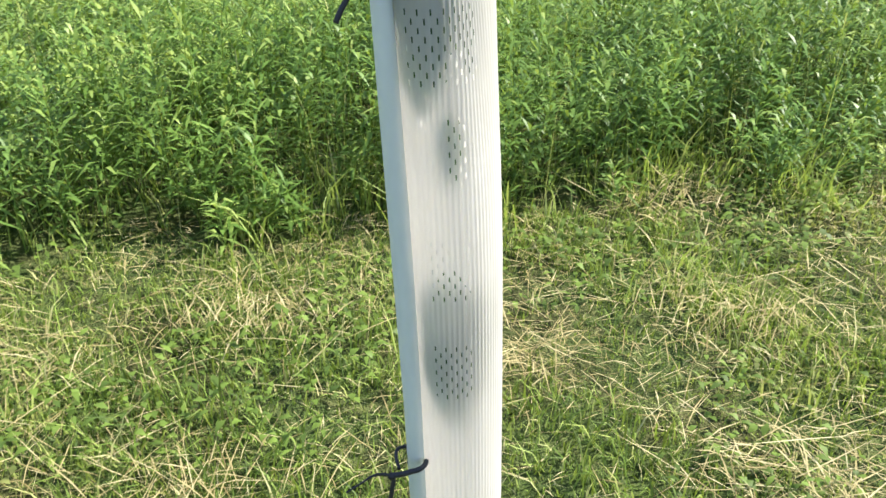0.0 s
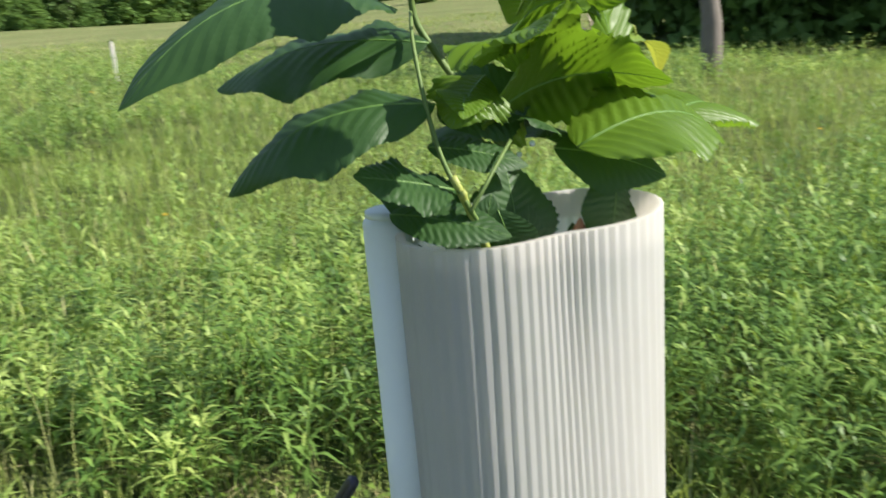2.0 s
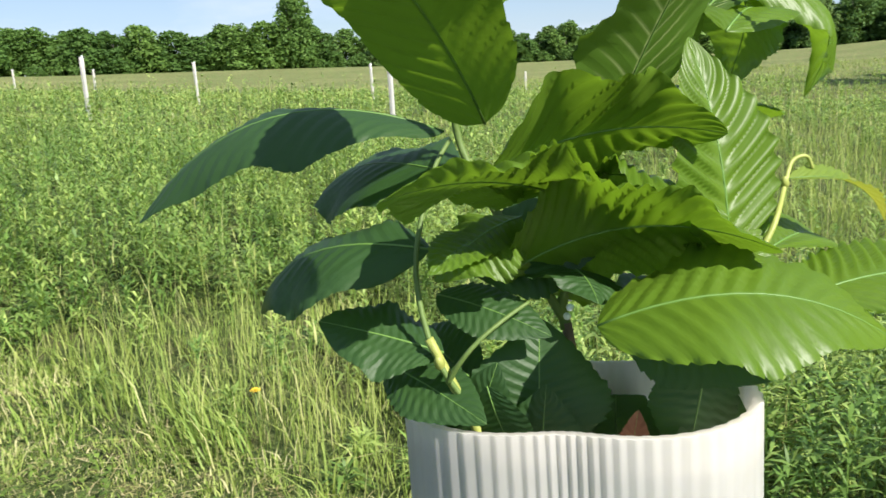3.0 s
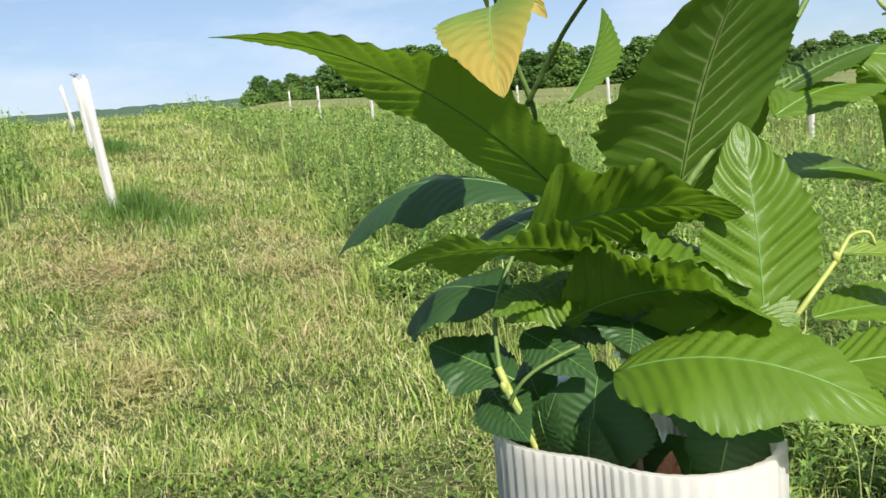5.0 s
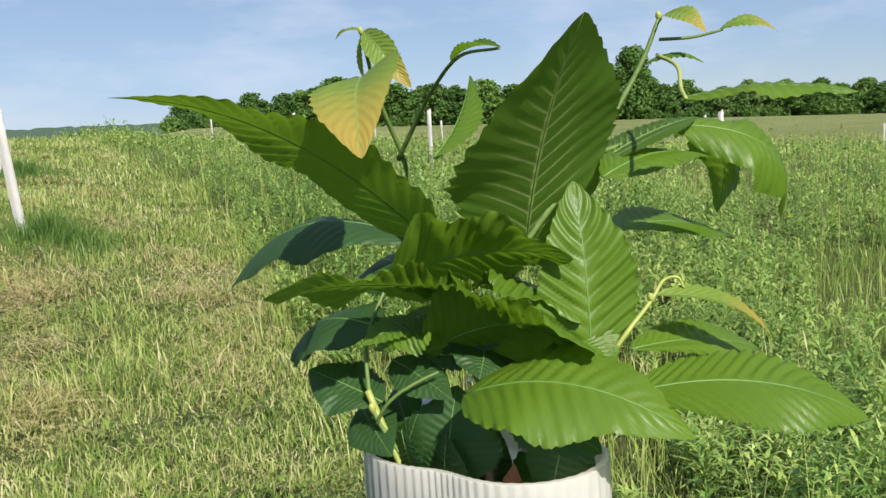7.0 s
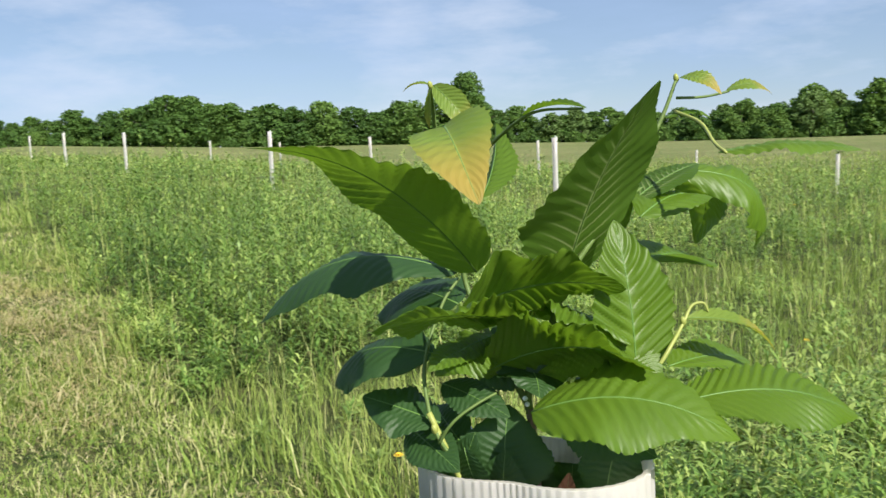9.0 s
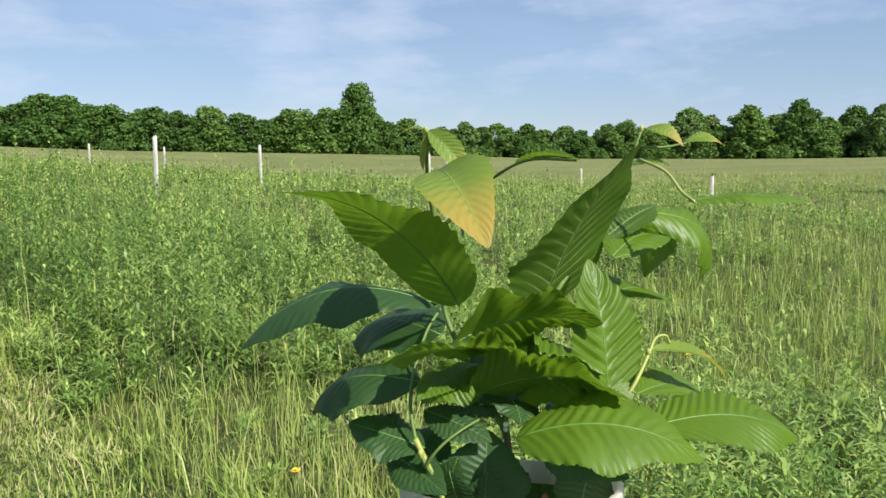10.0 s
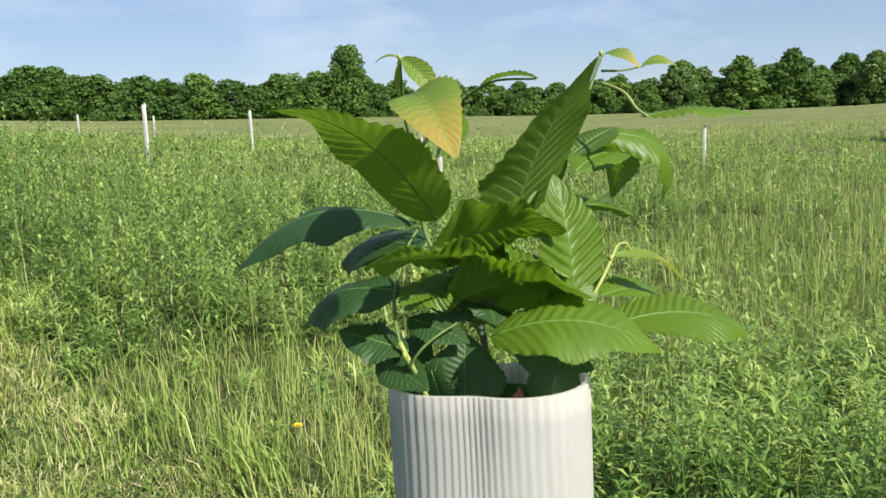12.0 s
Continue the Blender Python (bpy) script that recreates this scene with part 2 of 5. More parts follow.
def sweep(bm, pts, radii, seg=8, flat=1.0, caps=True):
    """A round or flattened rod along the points."""
    pts = [Vector(p) for p in pts]
    rings = []
    side = None
    for k, p in enumerate(pts):
        a = pts[max(k - 1, 0)]
        b = pts[min(k + 1, len(pts) - 1)]
        d = (b - a).normalized()
        if side is None:
            side = d.cross(Vector((0.3, 0.9, 0.2))).normalized()
        side = (side - d * side.dot(d)).normalized()
        up = d.cross(side)
        r = radii[k] if isinstance(radii, (list, tuple)) else radii
        rings.append([bm.verts.new(p + side * (r * math.cos(t)) + up * (r * flat * math.sin(t))) for t in [2 * math.pi * i / seg for i in range(seg)]])
    for r0, r1 in zip(rings, rings[1:]):
        for i in range(seg):
            j = (i + 1) % seg
            bm.faces.new((r0[i], r0[j], r1[j], r1[i]))
    if caps:
        bm.faces.new(list(reversed(rings[0])))
        bm.faces.new(rings[-1])


def smooth_path(pts, n=6):
    """Catmull-Rom points through pts."""
    p = [Vector(q) for q in pts]
    p = [p[0] * 2 - p[1]] + p + [p[-1] * 2 - p[-2]]
    out = []
    for k in range(1, len(p) - 2):
        for s in range(n):
            t = s / n
            a, b, c, d = p[k - 1], p[k], p[k + 1], p[k + 2]
            out.append(0.5 * (2 * b + (c - a) * t + (2 * a - 5 * b + 4 * c - d) * t * t + (3 * b - a - 3 * c + d) * t ** 3))
    out.append(p[-2])
    return out


def box(bm, size, at, bevel=0.0, turn=(0, 0, 0)):
    r = bmesh.ops.create_cube(bm, size=1, matrix=pose(*at, *turn) @ Matrix.Diagonal((*size, 1)))
    if bevel:
        es = list({e for v in r["verts"] for e in v.link_edges})
        bmesh.ops.bevel(bm, geom=es, offset=bevel, segments=2, affect="EDGES", profile=0.6)


# ---- ground ----
def lerp_knots(x, knots):
    xs = np.array([k[0] for k in knots], float)
    ys = np.array([k[1] for k in knots], float)
    return np.interp(x, xs, ys)


def smooth(a, b, x):
    t = np.clip((np.asarray(x, float) - a) / (b - a), 0, 1)
    return t * t * (3 - 2 * t)


FAR_RISE = ((-180, 0.0), (-60, -0.6), (-20, -0.4), (0, 0.3), (12, 0.75), (20, 0.22), (28, -0.22), (34, -0.24), (46, -0.12), (60, 0.32), (75, 0.66), (88, 1.25), (93, 0.6), (110, 0.2), (180, 0.0))


def height(x, y):
    """Height of the ground: a meadow that climbs to the west and dips to the north-east."""
    x = np.asarray(x, float)
    y = np.asarray(y, float)
    slope = np.clip(np.where(y > 0, 0.050 - 0.0022 * y, 0.050 - 0.016 * y), -0.01, 0.082)
    w = np.maximum(-x, 0)
    near = np.where(slope > 0, 2.1 * np.tanh(slope * w / 2.1), slope * w)
    near = near - 0.028 * np.maximum(y - 2, 0) * smooth(-26, -4, x) * smooth(60, 25, y) * 1.0
    near = near - 0.45 * smooth(12, 40, y) * smooth(-16, -7, x)
    near = near - 0.06 * np.maximum(x, 0) ** 2 / (np.maximum(x, 0) + 2.0)
    near = near + 0.05 * np.sin(0.9 * x + 0.7) * np.sin(0.8 * y + 0.4) * smooth(2.5, 7, np.hypot(x, y))
    r = np.hypot(x, y)
    b = np.degrees(np.arctan2(-x, y))
    far = 1.35 + r * np.tan(np.radians(lerp_knots(b, FAR_RISE)))
    return near + (far - near) * smooth(45, 165, r)


def build_ground():
    rings = [0.0] + list(np.geomspace(0.35, 4000, 150))
    nb = 240
    verts, faces = [(0, 0, float(height(0, 0)))], []
    for r in rings[1:]:
        a = np.linspace(0, 2 * np.pi, nb, endpoint=False)
        x, y = -r * np.sin(a), r * np.cos(a)
        z = height(x, y) if r < 260 else height(x / r * 260, y / r * 260) - (r - 260) * 0.02
        verts += list(zip(x.tolist(), y.tolist(), np.broadcast_to(z, x.shape).tolist()))
    for i in range(nb):
        faces.append((0, 1 + i, 1 + (i + 1) % nb))
    for k in range(len(rings) - 2):
        o, q = 1 + k * nb, 1 + (k + 1) * nb
        for i in range(nb):
            j = (i + 1) % nb
            faces.append((o + i, q + i, q + j, o + j))
    me = bpy.data.meshes.new("ground")
    me.from_pydata(verts, [], faces)
    me.shade_smooth()
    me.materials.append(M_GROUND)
    return tagged(new("ground", me), "green summer meadow with a mown planting strip", "ground", "", "structure")


build_ground()

# the mown strip along the planted row: its two edges
EDGE_NORTH = ((-60, -8.0), (-40, -4.4), (-24, -1.7), (-14, 0.15), (-9, 0.55), (-5, 0.55), (-2.6, 0.72), (-1.6, 1.15), (-1, 1.50), (0, 1.62), (1.5, 1.42), (6, 1.5))
EDGE_SOUTH = ((-60, -13), (-26, -6.2), (-14, -3.5), (-11, -2.75), (-9, -2.4), (-8, -2.35), (-4, -2.4), (0, -2.3), (6, -2.3))


def wobble(x, y):
    return 0.09 * np.sin(5.1 * x + 2 * np.sin(1.7 * x)) + 0.06 * np.sin(11.3 * x + 1.0)


def is_mown(x, y):
    return (y < lerp_knots(x, EDGE_NORTH) + wobble(x, y)) & (y > lerp_knots(x, EDGE_SOUTH) + wobble(y, x))


def scatter(rng, density, r0, falloff, r_max, b0=-66, b1=118):
    """Points of the meadow seen from the seedling, thinner with distance."""
    r = np.linspace(0.15, r_max, 4000)
    rho = np.where(r < r0, 1.0, (r0 / r) ** falloff) * r
    cdf = np.cumsum(rho)
    total = density * radians(b1 - b0) * cdf[-1] * (r[1] - r[0])
    n = int(total)
    rr = np.interp(rng.random(n), cdf / cdf[-1], r)
    bb = np.radians(rng.uniform(b0, b1, n))
    return -rr * np.sin(bb), rr * np.cos(bb), rr


def blades(base, h, w, az, lean, rng, tint):
    """Tapered bent blades: five corners and three triangles each."""
    n = len(h)
    d = np.stack([np.cos(az), np.sin(az), np.zeros(n)], 1)
    face = az + rng.uniform(-1.2, 1.2, n) + np.pi / 2
    s = np.stack([np.cos(face), np.sin(face), np.zeros(n)], 1)
    up = np.array([0, 0, 1.0])

    def at(t):
        return base + up * (h * t * (1 - 0.45 * lean * t))[:, None] + d * (h * lean * t * t)[:, None]

    v = np.stack([at(0) - s * (w / 2)[:, None], at(0) + s * (w / 2)[:, None], at(0.55) - s * (w * 0.42)[:, None], at(0.55) + s * (w * 0.42)[:, None], at(1.0)], 1).reshape(-1, 3)
    o = (np.arange(n) * 5)[:, None, None]
    f = (np.array([[0, 1, 3], [0, 3, 2], [2, 3, 4]])[None] + o).reshape(-1, 3)
    return v, f, np.repeat(tint, 5)


def leaflets(org, az, el, length, width, droop, tint):
    """Narrow pointed leaves: four corners and two triangles each."""
    n = len(az)
    d = np.stack([np.cos(az) * np.cos(el), np.sin(az) * np.cos(el), np.sin(el)], 1)
    s = np.stack([-np.sin(az), np.cos(az), np.zeros(n)], 1)
    mid = org + d * (length * 0.45)[:, None]
    tip = org + d * length[:, None] - np.array([0, 0, 1.0]) * (length * droop)[:, None]
    lift = np.array([0, 0, 1.0]) * (width * 0.25)[:, None]
    v = np.stack([org, mid - s * (width / 2)[:, None] + lift, mid + s * (width / 2)[:, None] + lift, tip], 1).reshape(-1, 3)
    o = (np.arange(n) * 4)[:, None, None]
    f = (np.array([[0, 2, 1], [1, 2, 3]])[None] + o).reshape(-1, 3)
    return v, f, np.repeat(tint, 4)


def join(chunks):
    vs, fs, ts, o = [], [], [], 0
    for v, f, t in chunks:
        vs.append(v)
        fs.append(f + o)
        ts.append(t)
        o += len(v)
    return np.concatenate(vs), np.concatenate(fs), np.concatenate(ts)


def patch_noise(x, y, s, seed):
    """Smooth value between 0 and 1 over the plan."""
    v = np.zeros_like(x)
    g = np.random.default_rng(seed)
    for k in range(5):
        f = s * (1.7 ** k)
        a, b, c = g.uniform(0, 6.28, 3)
        v += np.sin(f * (x * np.cos(a) + y * np.sin(a)) + b + 1.3 * np.sin(f * 0.6 * (x * np.sin(c) - y * np.cos(c)))) / (1.35 ** k)
    return np.clip(0.5 + v / 4.2, 0, 1)


def leafiness(x, y):
    """How far leafy weeds crowd out the grass."""
    v = patch_noise(x, y, 0.55, 31)
    for cx, cy, r, a in ((-2.6, 1.1, 0.8, -0.55), (-3.7, 1.0, 0.85, -0.50), (-4.3, 5.5, 1.8, -0.35), (-3.8, 3.8, 1.2, -0.40), (-2.2, 5.5, 1.6, -0.35), (-2.2, 1.7, 0.6, 0.40), (-5.4, 1.6, 1.6, 0.45), (-4.6, 2.8, 1.2, 0.30), (-0.2, 2.3, 1.7, 0.45), (-1.0, 3.4, 1.3, 0.30), (-3.5, 8.5, 2.6, -0.35), (-6.0, 4.2, 2.4, 0.30), (-9.0, 12.0, 3.5, -0.3), (-7.0, 1.6, 1.6, 0.5), (-11.0, 2.0, 2.0, 0.5), (-15.0, 2.2, 2.4, 0.5), (-10.2, -3.3, 1.5, 1.0), (-13.5, -4.2, 1.8, 0.8), (-25.0, -7.6, 2.6, 0.6)):
        v = v + a * np.exp(-((x - cx) ** 2 + (y - cy) ** 2) / (r * r))
    return v


def build_mown():
    rng = np.random.default_rng(11)
    x, y, r = scatter(rng, 7600, 2.6, 1.36, 50, -86)
    k = is_mown(x, y) & (np.hypot(x, y) > 0.05) & ((r < 2.6) | (x < 0.2)) & (rng.random(len(x)) < 0.48 + 1.3 * patch_noise(x, y, 6.5, 14) ** 1.3 + 0.5 * smooth(2.4, 3.4, r))
    x, y, r = x[k], y[k], r[k]
    n = len(x)
    g = 1 + r / 6
    tuft = patch_noise(x, y, 5.0, 3)
    h = rng.gamma(4.0, 0.0125, n) * (0.32 + 1.4 * tuft ** 1.5) * (1 + 0.30 * smooth(2.2, 4.5, r) + r / 40)
    w = rng.uniform(0.0018, 0.0046, n) * g
    tint = np.clip(rng.normal(0.27, 0.31, n) + 0.40 * (patch_noise(x, y, 8.0, 4) - 0.5) + 0.26 * smooth(1.6, 3.6, r) + 0.30 * (patch_noise(x, y, 1.6, 8) - 0.5), 0, 1)
    base = np.stack([x, y, height(x, y) - 0.005], 1)
    a = blades(base, h, w, rng.uniform(0, 6.28, n), rng.uniform(0.1, 1.1, n), rng, tint)
    # the same short grass on the side away from the weeds
    bx, by, br = scatter(rng, 1500, 2.2, 1.2, 6.0, 118, 274)
    m = len(bx)
    bb = np.stack([bx, by, height(bx, by) - 0.005], 1)
    back = blades(bb, rng.gamma(4.0, 0.015, m), rng.uniform(0.003, 0.007, m), rng.uniform(0, 6.28, m), rng.uniform(0.1, 1.1, m), rng, np.clip(rng.normal(0.36, 0.22, m), 0, 1))
    # clover and other small broad leaves
    q = rng.random(n) < np.where(r < 2.6, 0.15, 0.03) * smooth(0.40, 0.60, patch_noise(x, y, 4.5, 5))
    m = int(q.sum())
    org = base[q] + np.stack([np.zeros(m), np.zeros(m), rng.uniform(0.02, 0.09, m)], 1)
    b = leaflets(org, rng.uniform(0, 6.28, m), rng.uniform(-0.1, 0.7, m), rng.uniform(0.015, 0.035, m) * g[q], rng.uniform(0.008, 0.017, m) * g[q], rng.uniform(0, 0.4, m), rng.uniform(0.0, 0.35, m))
    tagged(soup("mown_grass", *join([a, back, b]), M_MOWN), "short mown green and yellowish grass with clover", "grass", "", "stuff")
    # dry cuttings lying about
    x, y, r = scatter(rng, 1300, 2.2, 1.1, 30, -86)
    k = is_mown(x, y) & (rng.random(len(x)) < 0.22 + 0.85 * (patch_noise(x, y, 2.6, 21) > 0.52))
    x, y, r = x[k], y[k], r[k]
    n = len(x)
    g = 1 + r / 8
    org = np.stack([x, y, height(x, y) + rng.uniform(0.01, 0.07, n)], 1)
    c = leaflets(org, rng.uniform(0, 6.28, n), rng.uniform(-0.18, 0.22, n), rng.gamma(2.2, 0.028, n) + 0.012, rng.uniform(0.0009, 0.0026, n) * g, rng.uniform(-0.05, 0.2, n), rng.random(n))
    tagged(soup("hay_cuttings", *c, M_STRAW), "dry straw-coloured cuttings lying on mown grass", "hay", "", "stuff")


def build_mats():
    """Flattened mats and long stalks of dry hay, and grass arching over the edge of the strip."""
    rng = np.random.default_rng(33)
    spots = [(-6.4, 0.0, 0.55), (-4.8, 0.1, 0.45), (-5.7, -0.1, 0.4), (-7.6, -0.2, 0.5), (-3.9, 0.05, 0.35), (-5.6, -1.45, 0.45), (-6.5, -1.0, 0.4), (-7.2, -2.0, 0.6), (-5.9, -1.0, 0.35), (-4.2, -0.9, 0.30), (-4.7, -0.95, 0.28), (-5.2, -1.05, 0.30), (-6.0, -1.1, 0.3), (-6.6, -1.2, 0.32), (-7.4, -1.25, 0.35), (-8.4, -1.35, 0.4), (-6.2, -1.65, 0.3), (-6.9, -1.7, 0.3), (-7.8, -1.8, 0.35), (-3.6, -0.8, 0.25), (-0.24, 1.2, 0.20), (1.07, 1.4, 0.25), (0.7, 0.29, 0.22), (-0.73, 1.0, 0.22), (0.35, 0.75, 0.16), (-0.45, 0.45, 0.18), (0.95, 0.85, 0.16)]
    for k in range(12):
        x = -rng.uniform(4, 22)
        spots.append((x, rng.uniform(float(lerp_knots(x, EDGE_SOUTH)), float(lerp_knots(x, EDGE_NORTH))), rng.uniform(0.25, 0.7)))
    out = []
    for cx, cy, s in spots:
        near = np.hypot(cx, cy) < 2.5
        n = int((800 if near else 850) * s)
        x = cx + rng.normal(0, s * 0.6, n)
        y = cy + rng.normal(0, s * 0.42, n)
        g = 1 + np.hypot(x, y) / 7
        org = np.stack([x, y, height(x, y) + rng.uniform(0.015, 0.085, n)], 1)
        long = 1.0 if near else 1.6
        lay = rng.uniform(0, 6.28)
        out.append(leaflets(org, lay + rng.normal(0, 0.8, n), rng.uniform(-0.15, 0.25, n), (rng.gamma(3.0, 0.035, n) + 0.02) * long, rng.uniform(0.0012, 0.0034, n) * g * long ** 0.5, rng.uniform(-0.1, 0.3, n), np.clip(rng.normal(0.5, 0.25, n), 0, 1)))
    # single long stalks
    n = 110
    x, y = rng.uniform(-2.2, 1.5, n), rng.uniform(-0.2, 1.45, n)
    org = np.stack([x, y, height(x, y) + rng.uniform(0.03, 0.09, n)], 1)
    out.append(leaflets(org, rng.uniform(0, 6.28, n), rng.uniform(-0.08, 0.16, n), rng.uniform(0.12, 0.36, n), rng.uniform(0.0020, 0.0036, n), rng.uniform(-0.05, 0.12, n), rng.uniform(0.5, 1.0, n)))
    tagged(soup("hay_mats", *join(out), M_STRAW), "matted tan hay and long dry stalks on the strip", "hay", "", "stuff")
    n = 3200
    x = np.concatenate([rng.uniform(-2.6, 1.6, n // 2), -rng.gamma(2.0, 3.2, n - n // 2) - 1.5])
    y = lerp_knots(x, EDGE_NORTH) + wobble(x, x) + rng.normal(0.02, 0.12, n)
    base = np.stack([x, y, height(x, y) - 0.01], 1)
    keep = patch_noise(x, y, 2.2, 61) > 0.42
    base, m = base[keep], int(keep.sum())
    g = 1 + np.hypot(base[:, 0], base[:, 1]) / 8
    v = blades(base, rng.uniform(0.12, 0.34, m), rng.uniform(0.003, 0.006, m) * g, rng.normal(-1.57, 1.3, m), rng.uniform(0.2, 0.9, m), rng, np.clip(rng.normal(0.55, 0.22, m), 0, 1))
    tagged(soup("edge_grass", *v, M_GRASS), "long grass arching over the edge of the strip", "grass", "", "stuff")


def build_weeds():
    rng = np.random.default_rng(5)
    x, y, r = scatter(rng, 150, 3.4, 1.46, 46)
    ok = ~is_mown(x, y)
    d = leafiness(x, y)
    keep = ok & (rng.random(len(x)) < np.clip((d - 0.26) * 3.2, 0.10, 1))
    x, y, r, d = x[keep], y[keep], r[keep], d[keep]
    n = len(x)
    g = 1 + r / 11
    H = rng.uniform(0.20, 0.50, n) * (0.75 + 0.5 * np.clip(d, 0, 1)) * (0.50 + 1.0 * patch_noise(x, y, 3.2, 77)) * (0.85 + 0.5 * (patch_noise(x, y, 1.1, 78) > 0.62))
    for cx, cy, rr, a in ((-11.0, -4.0, 3.2, -0.45), (-25.0, -7.6, 2.2, 0.3), (-8.0, 1.9, 1.6, 0.4), (-12.5, 2.0, 2.0, 0.4)):
        H = H * (1 + a * np.exp(-((x - cx) ** 2 + (y - cy) ** 2) / (rr * rr)))
    # lower plants along the mown edge
    edge = np.zeros(n)
    for k in range(12):
        q = 0.16 + 0.16 * (k % 3)
        edge += is_mown(x + q * math.cos(k * 0.5236), y + q * math.sin(k * 0.5236)) / 12
    H = H * (1 - 0.62 * smooth(0.0, 0.45, edge) * rng.uniform(0.5, 1.0, n))
    base = np.stack([x, y, height(x, y)], 1)
    laz = rng.uniform(0, 6.28, n)
    lean = rng.uniform(0.0, 0.35, n)
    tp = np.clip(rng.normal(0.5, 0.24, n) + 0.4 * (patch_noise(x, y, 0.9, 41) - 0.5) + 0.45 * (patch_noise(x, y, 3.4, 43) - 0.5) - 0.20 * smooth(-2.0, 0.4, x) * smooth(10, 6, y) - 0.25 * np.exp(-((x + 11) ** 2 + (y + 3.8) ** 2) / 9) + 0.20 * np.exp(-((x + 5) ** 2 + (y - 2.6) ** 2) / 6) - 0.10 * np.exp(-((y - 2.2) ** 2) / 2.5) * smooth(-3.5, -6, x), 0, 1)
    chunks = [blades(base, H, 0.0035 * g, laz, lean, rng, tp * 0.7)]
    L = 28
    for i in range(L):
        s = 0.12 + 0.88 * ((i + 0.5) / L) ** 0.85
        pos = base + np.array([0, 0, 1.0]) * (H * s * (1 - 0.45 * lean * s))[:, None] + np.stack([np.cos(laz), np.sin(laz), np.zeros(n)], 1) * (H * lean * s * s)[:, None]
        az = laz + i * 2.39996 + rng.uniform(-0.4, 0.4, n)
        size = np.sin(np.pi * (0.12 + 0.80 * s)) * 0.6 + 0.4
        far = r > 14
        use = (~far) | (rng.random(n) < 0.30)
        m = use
        # tint rises with s, painting shade low inside the weeds and light on top
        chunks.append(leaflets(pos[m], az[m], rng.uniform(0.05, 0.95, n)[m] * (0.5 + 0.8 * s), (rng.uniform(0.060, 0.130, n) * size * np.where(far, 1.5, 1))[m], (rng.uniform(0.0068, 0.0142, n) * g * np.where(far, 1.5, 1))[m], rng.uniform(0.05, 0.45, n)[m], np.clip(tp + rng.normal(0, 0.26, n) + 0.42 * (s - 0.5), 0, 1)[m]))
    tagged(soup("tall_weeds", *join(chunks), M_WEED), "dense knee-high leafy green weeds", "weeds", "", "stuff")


def build_tall_grass():
    rng = np.random.default_rng(9)
    x, y, r = scatter(rng, 1750, 2.4, 1.60, 75)
    ok = ~is_mown(x, y)
    d = leafiness(x, y)
    keep = ok & (rng.random(len(x)) < np.clip(1.25 - d * 0.95, np.where(r < 5, 0.30, 0.17), 1))
    x, y, r, d = x[keep], y[keep], r[keep], d[keep]
    n = len(x)
    g = 1 + r / 7
    base = np.stack([x, y, height(x, y) - 0.01], 1)
    h = rng.uniform(0.10, 0.30, n) * (1.15 - 0.35 * np.clip(d, 0, 1)) * (0.50 + 1.0 * patch_noise(x, y, 3.6, 90)) * (1 - 0.40 * np.exp(-((x + 3.0) ** 2 + (y - 1.0) ** 2) / 1.8))
    tint = np.clip(rng.normal(0.45, 0.24, n) + 0.45 * (patch_noise(x, y, 0.4, 17) - 0.45) + 0.3 * (patch_noise(x, y, 4.5, 23) - 0.5), 0, 1)
    a = blades(base, h, rng.uniform(0.0016, 0.0040, n) * g, rng.uniform(0, 6.28, n), rng.uniform(0.05, 0.85, n), rng, tint)
    # flowering stalks with pale heads
    q = rng.random(n) < 0.006 + 0.010 * (r > 5) + 0.015 * (patch_noise(x, y, 0.4, 17) > 0.5)
    m = int(q.sum())
    hs = rng.uniform(0.38, 0.66, m)
    b = blades(base[q], hs, 0.0022 * g[q], rng.uniform(0, 6.28, m), rng.uniform(0.02, 0.25, m), rng, rng.uniform(0.75, 1.0, m))
    top = base[q] + np.array([0, 0, 1.0]) * (hs * 0.86)[:, None]
    c = leaflets(top, rng.uniform(0, 6.28, m), np.full(m, 1.3), rng.uniform(0.05, 0.10, m), rng.uniform(0.003, 0.006, m) * g[q], np.zeros(m), rng.uniform(0.8, 1.0, m))
    # thin pale stalks standing over the weeds further out
    sx, sy, sr = scatter(rng, 5.0, 9.0, 1.4, 45)
    k = ~is_mown(sx, sy) & (sr > 3.5) & (patch_noise(sx, sy, 0.5, 52) > 0.36)
    sx, sy, sr = sx[k], sy[k], sr[k]
    m = len(sx)
    sb = np.stack([sx, sy, height(sx, sy)], 1)
    e = blades(sb, rng.uniform(0.45, 0.85, m), 0.0030 * (1 + sr / 10), rng.uniform(0, 6.28, m), rng.uniform(0.02, 0.22, m), rng, rng.uniform(0.6, 1.0, m))
    tagged(soup("tall_grass", *join([a, b, c, e]), M_GRASS), "uncut meadow grass with pale seed heads", "grass", "", "stuff")


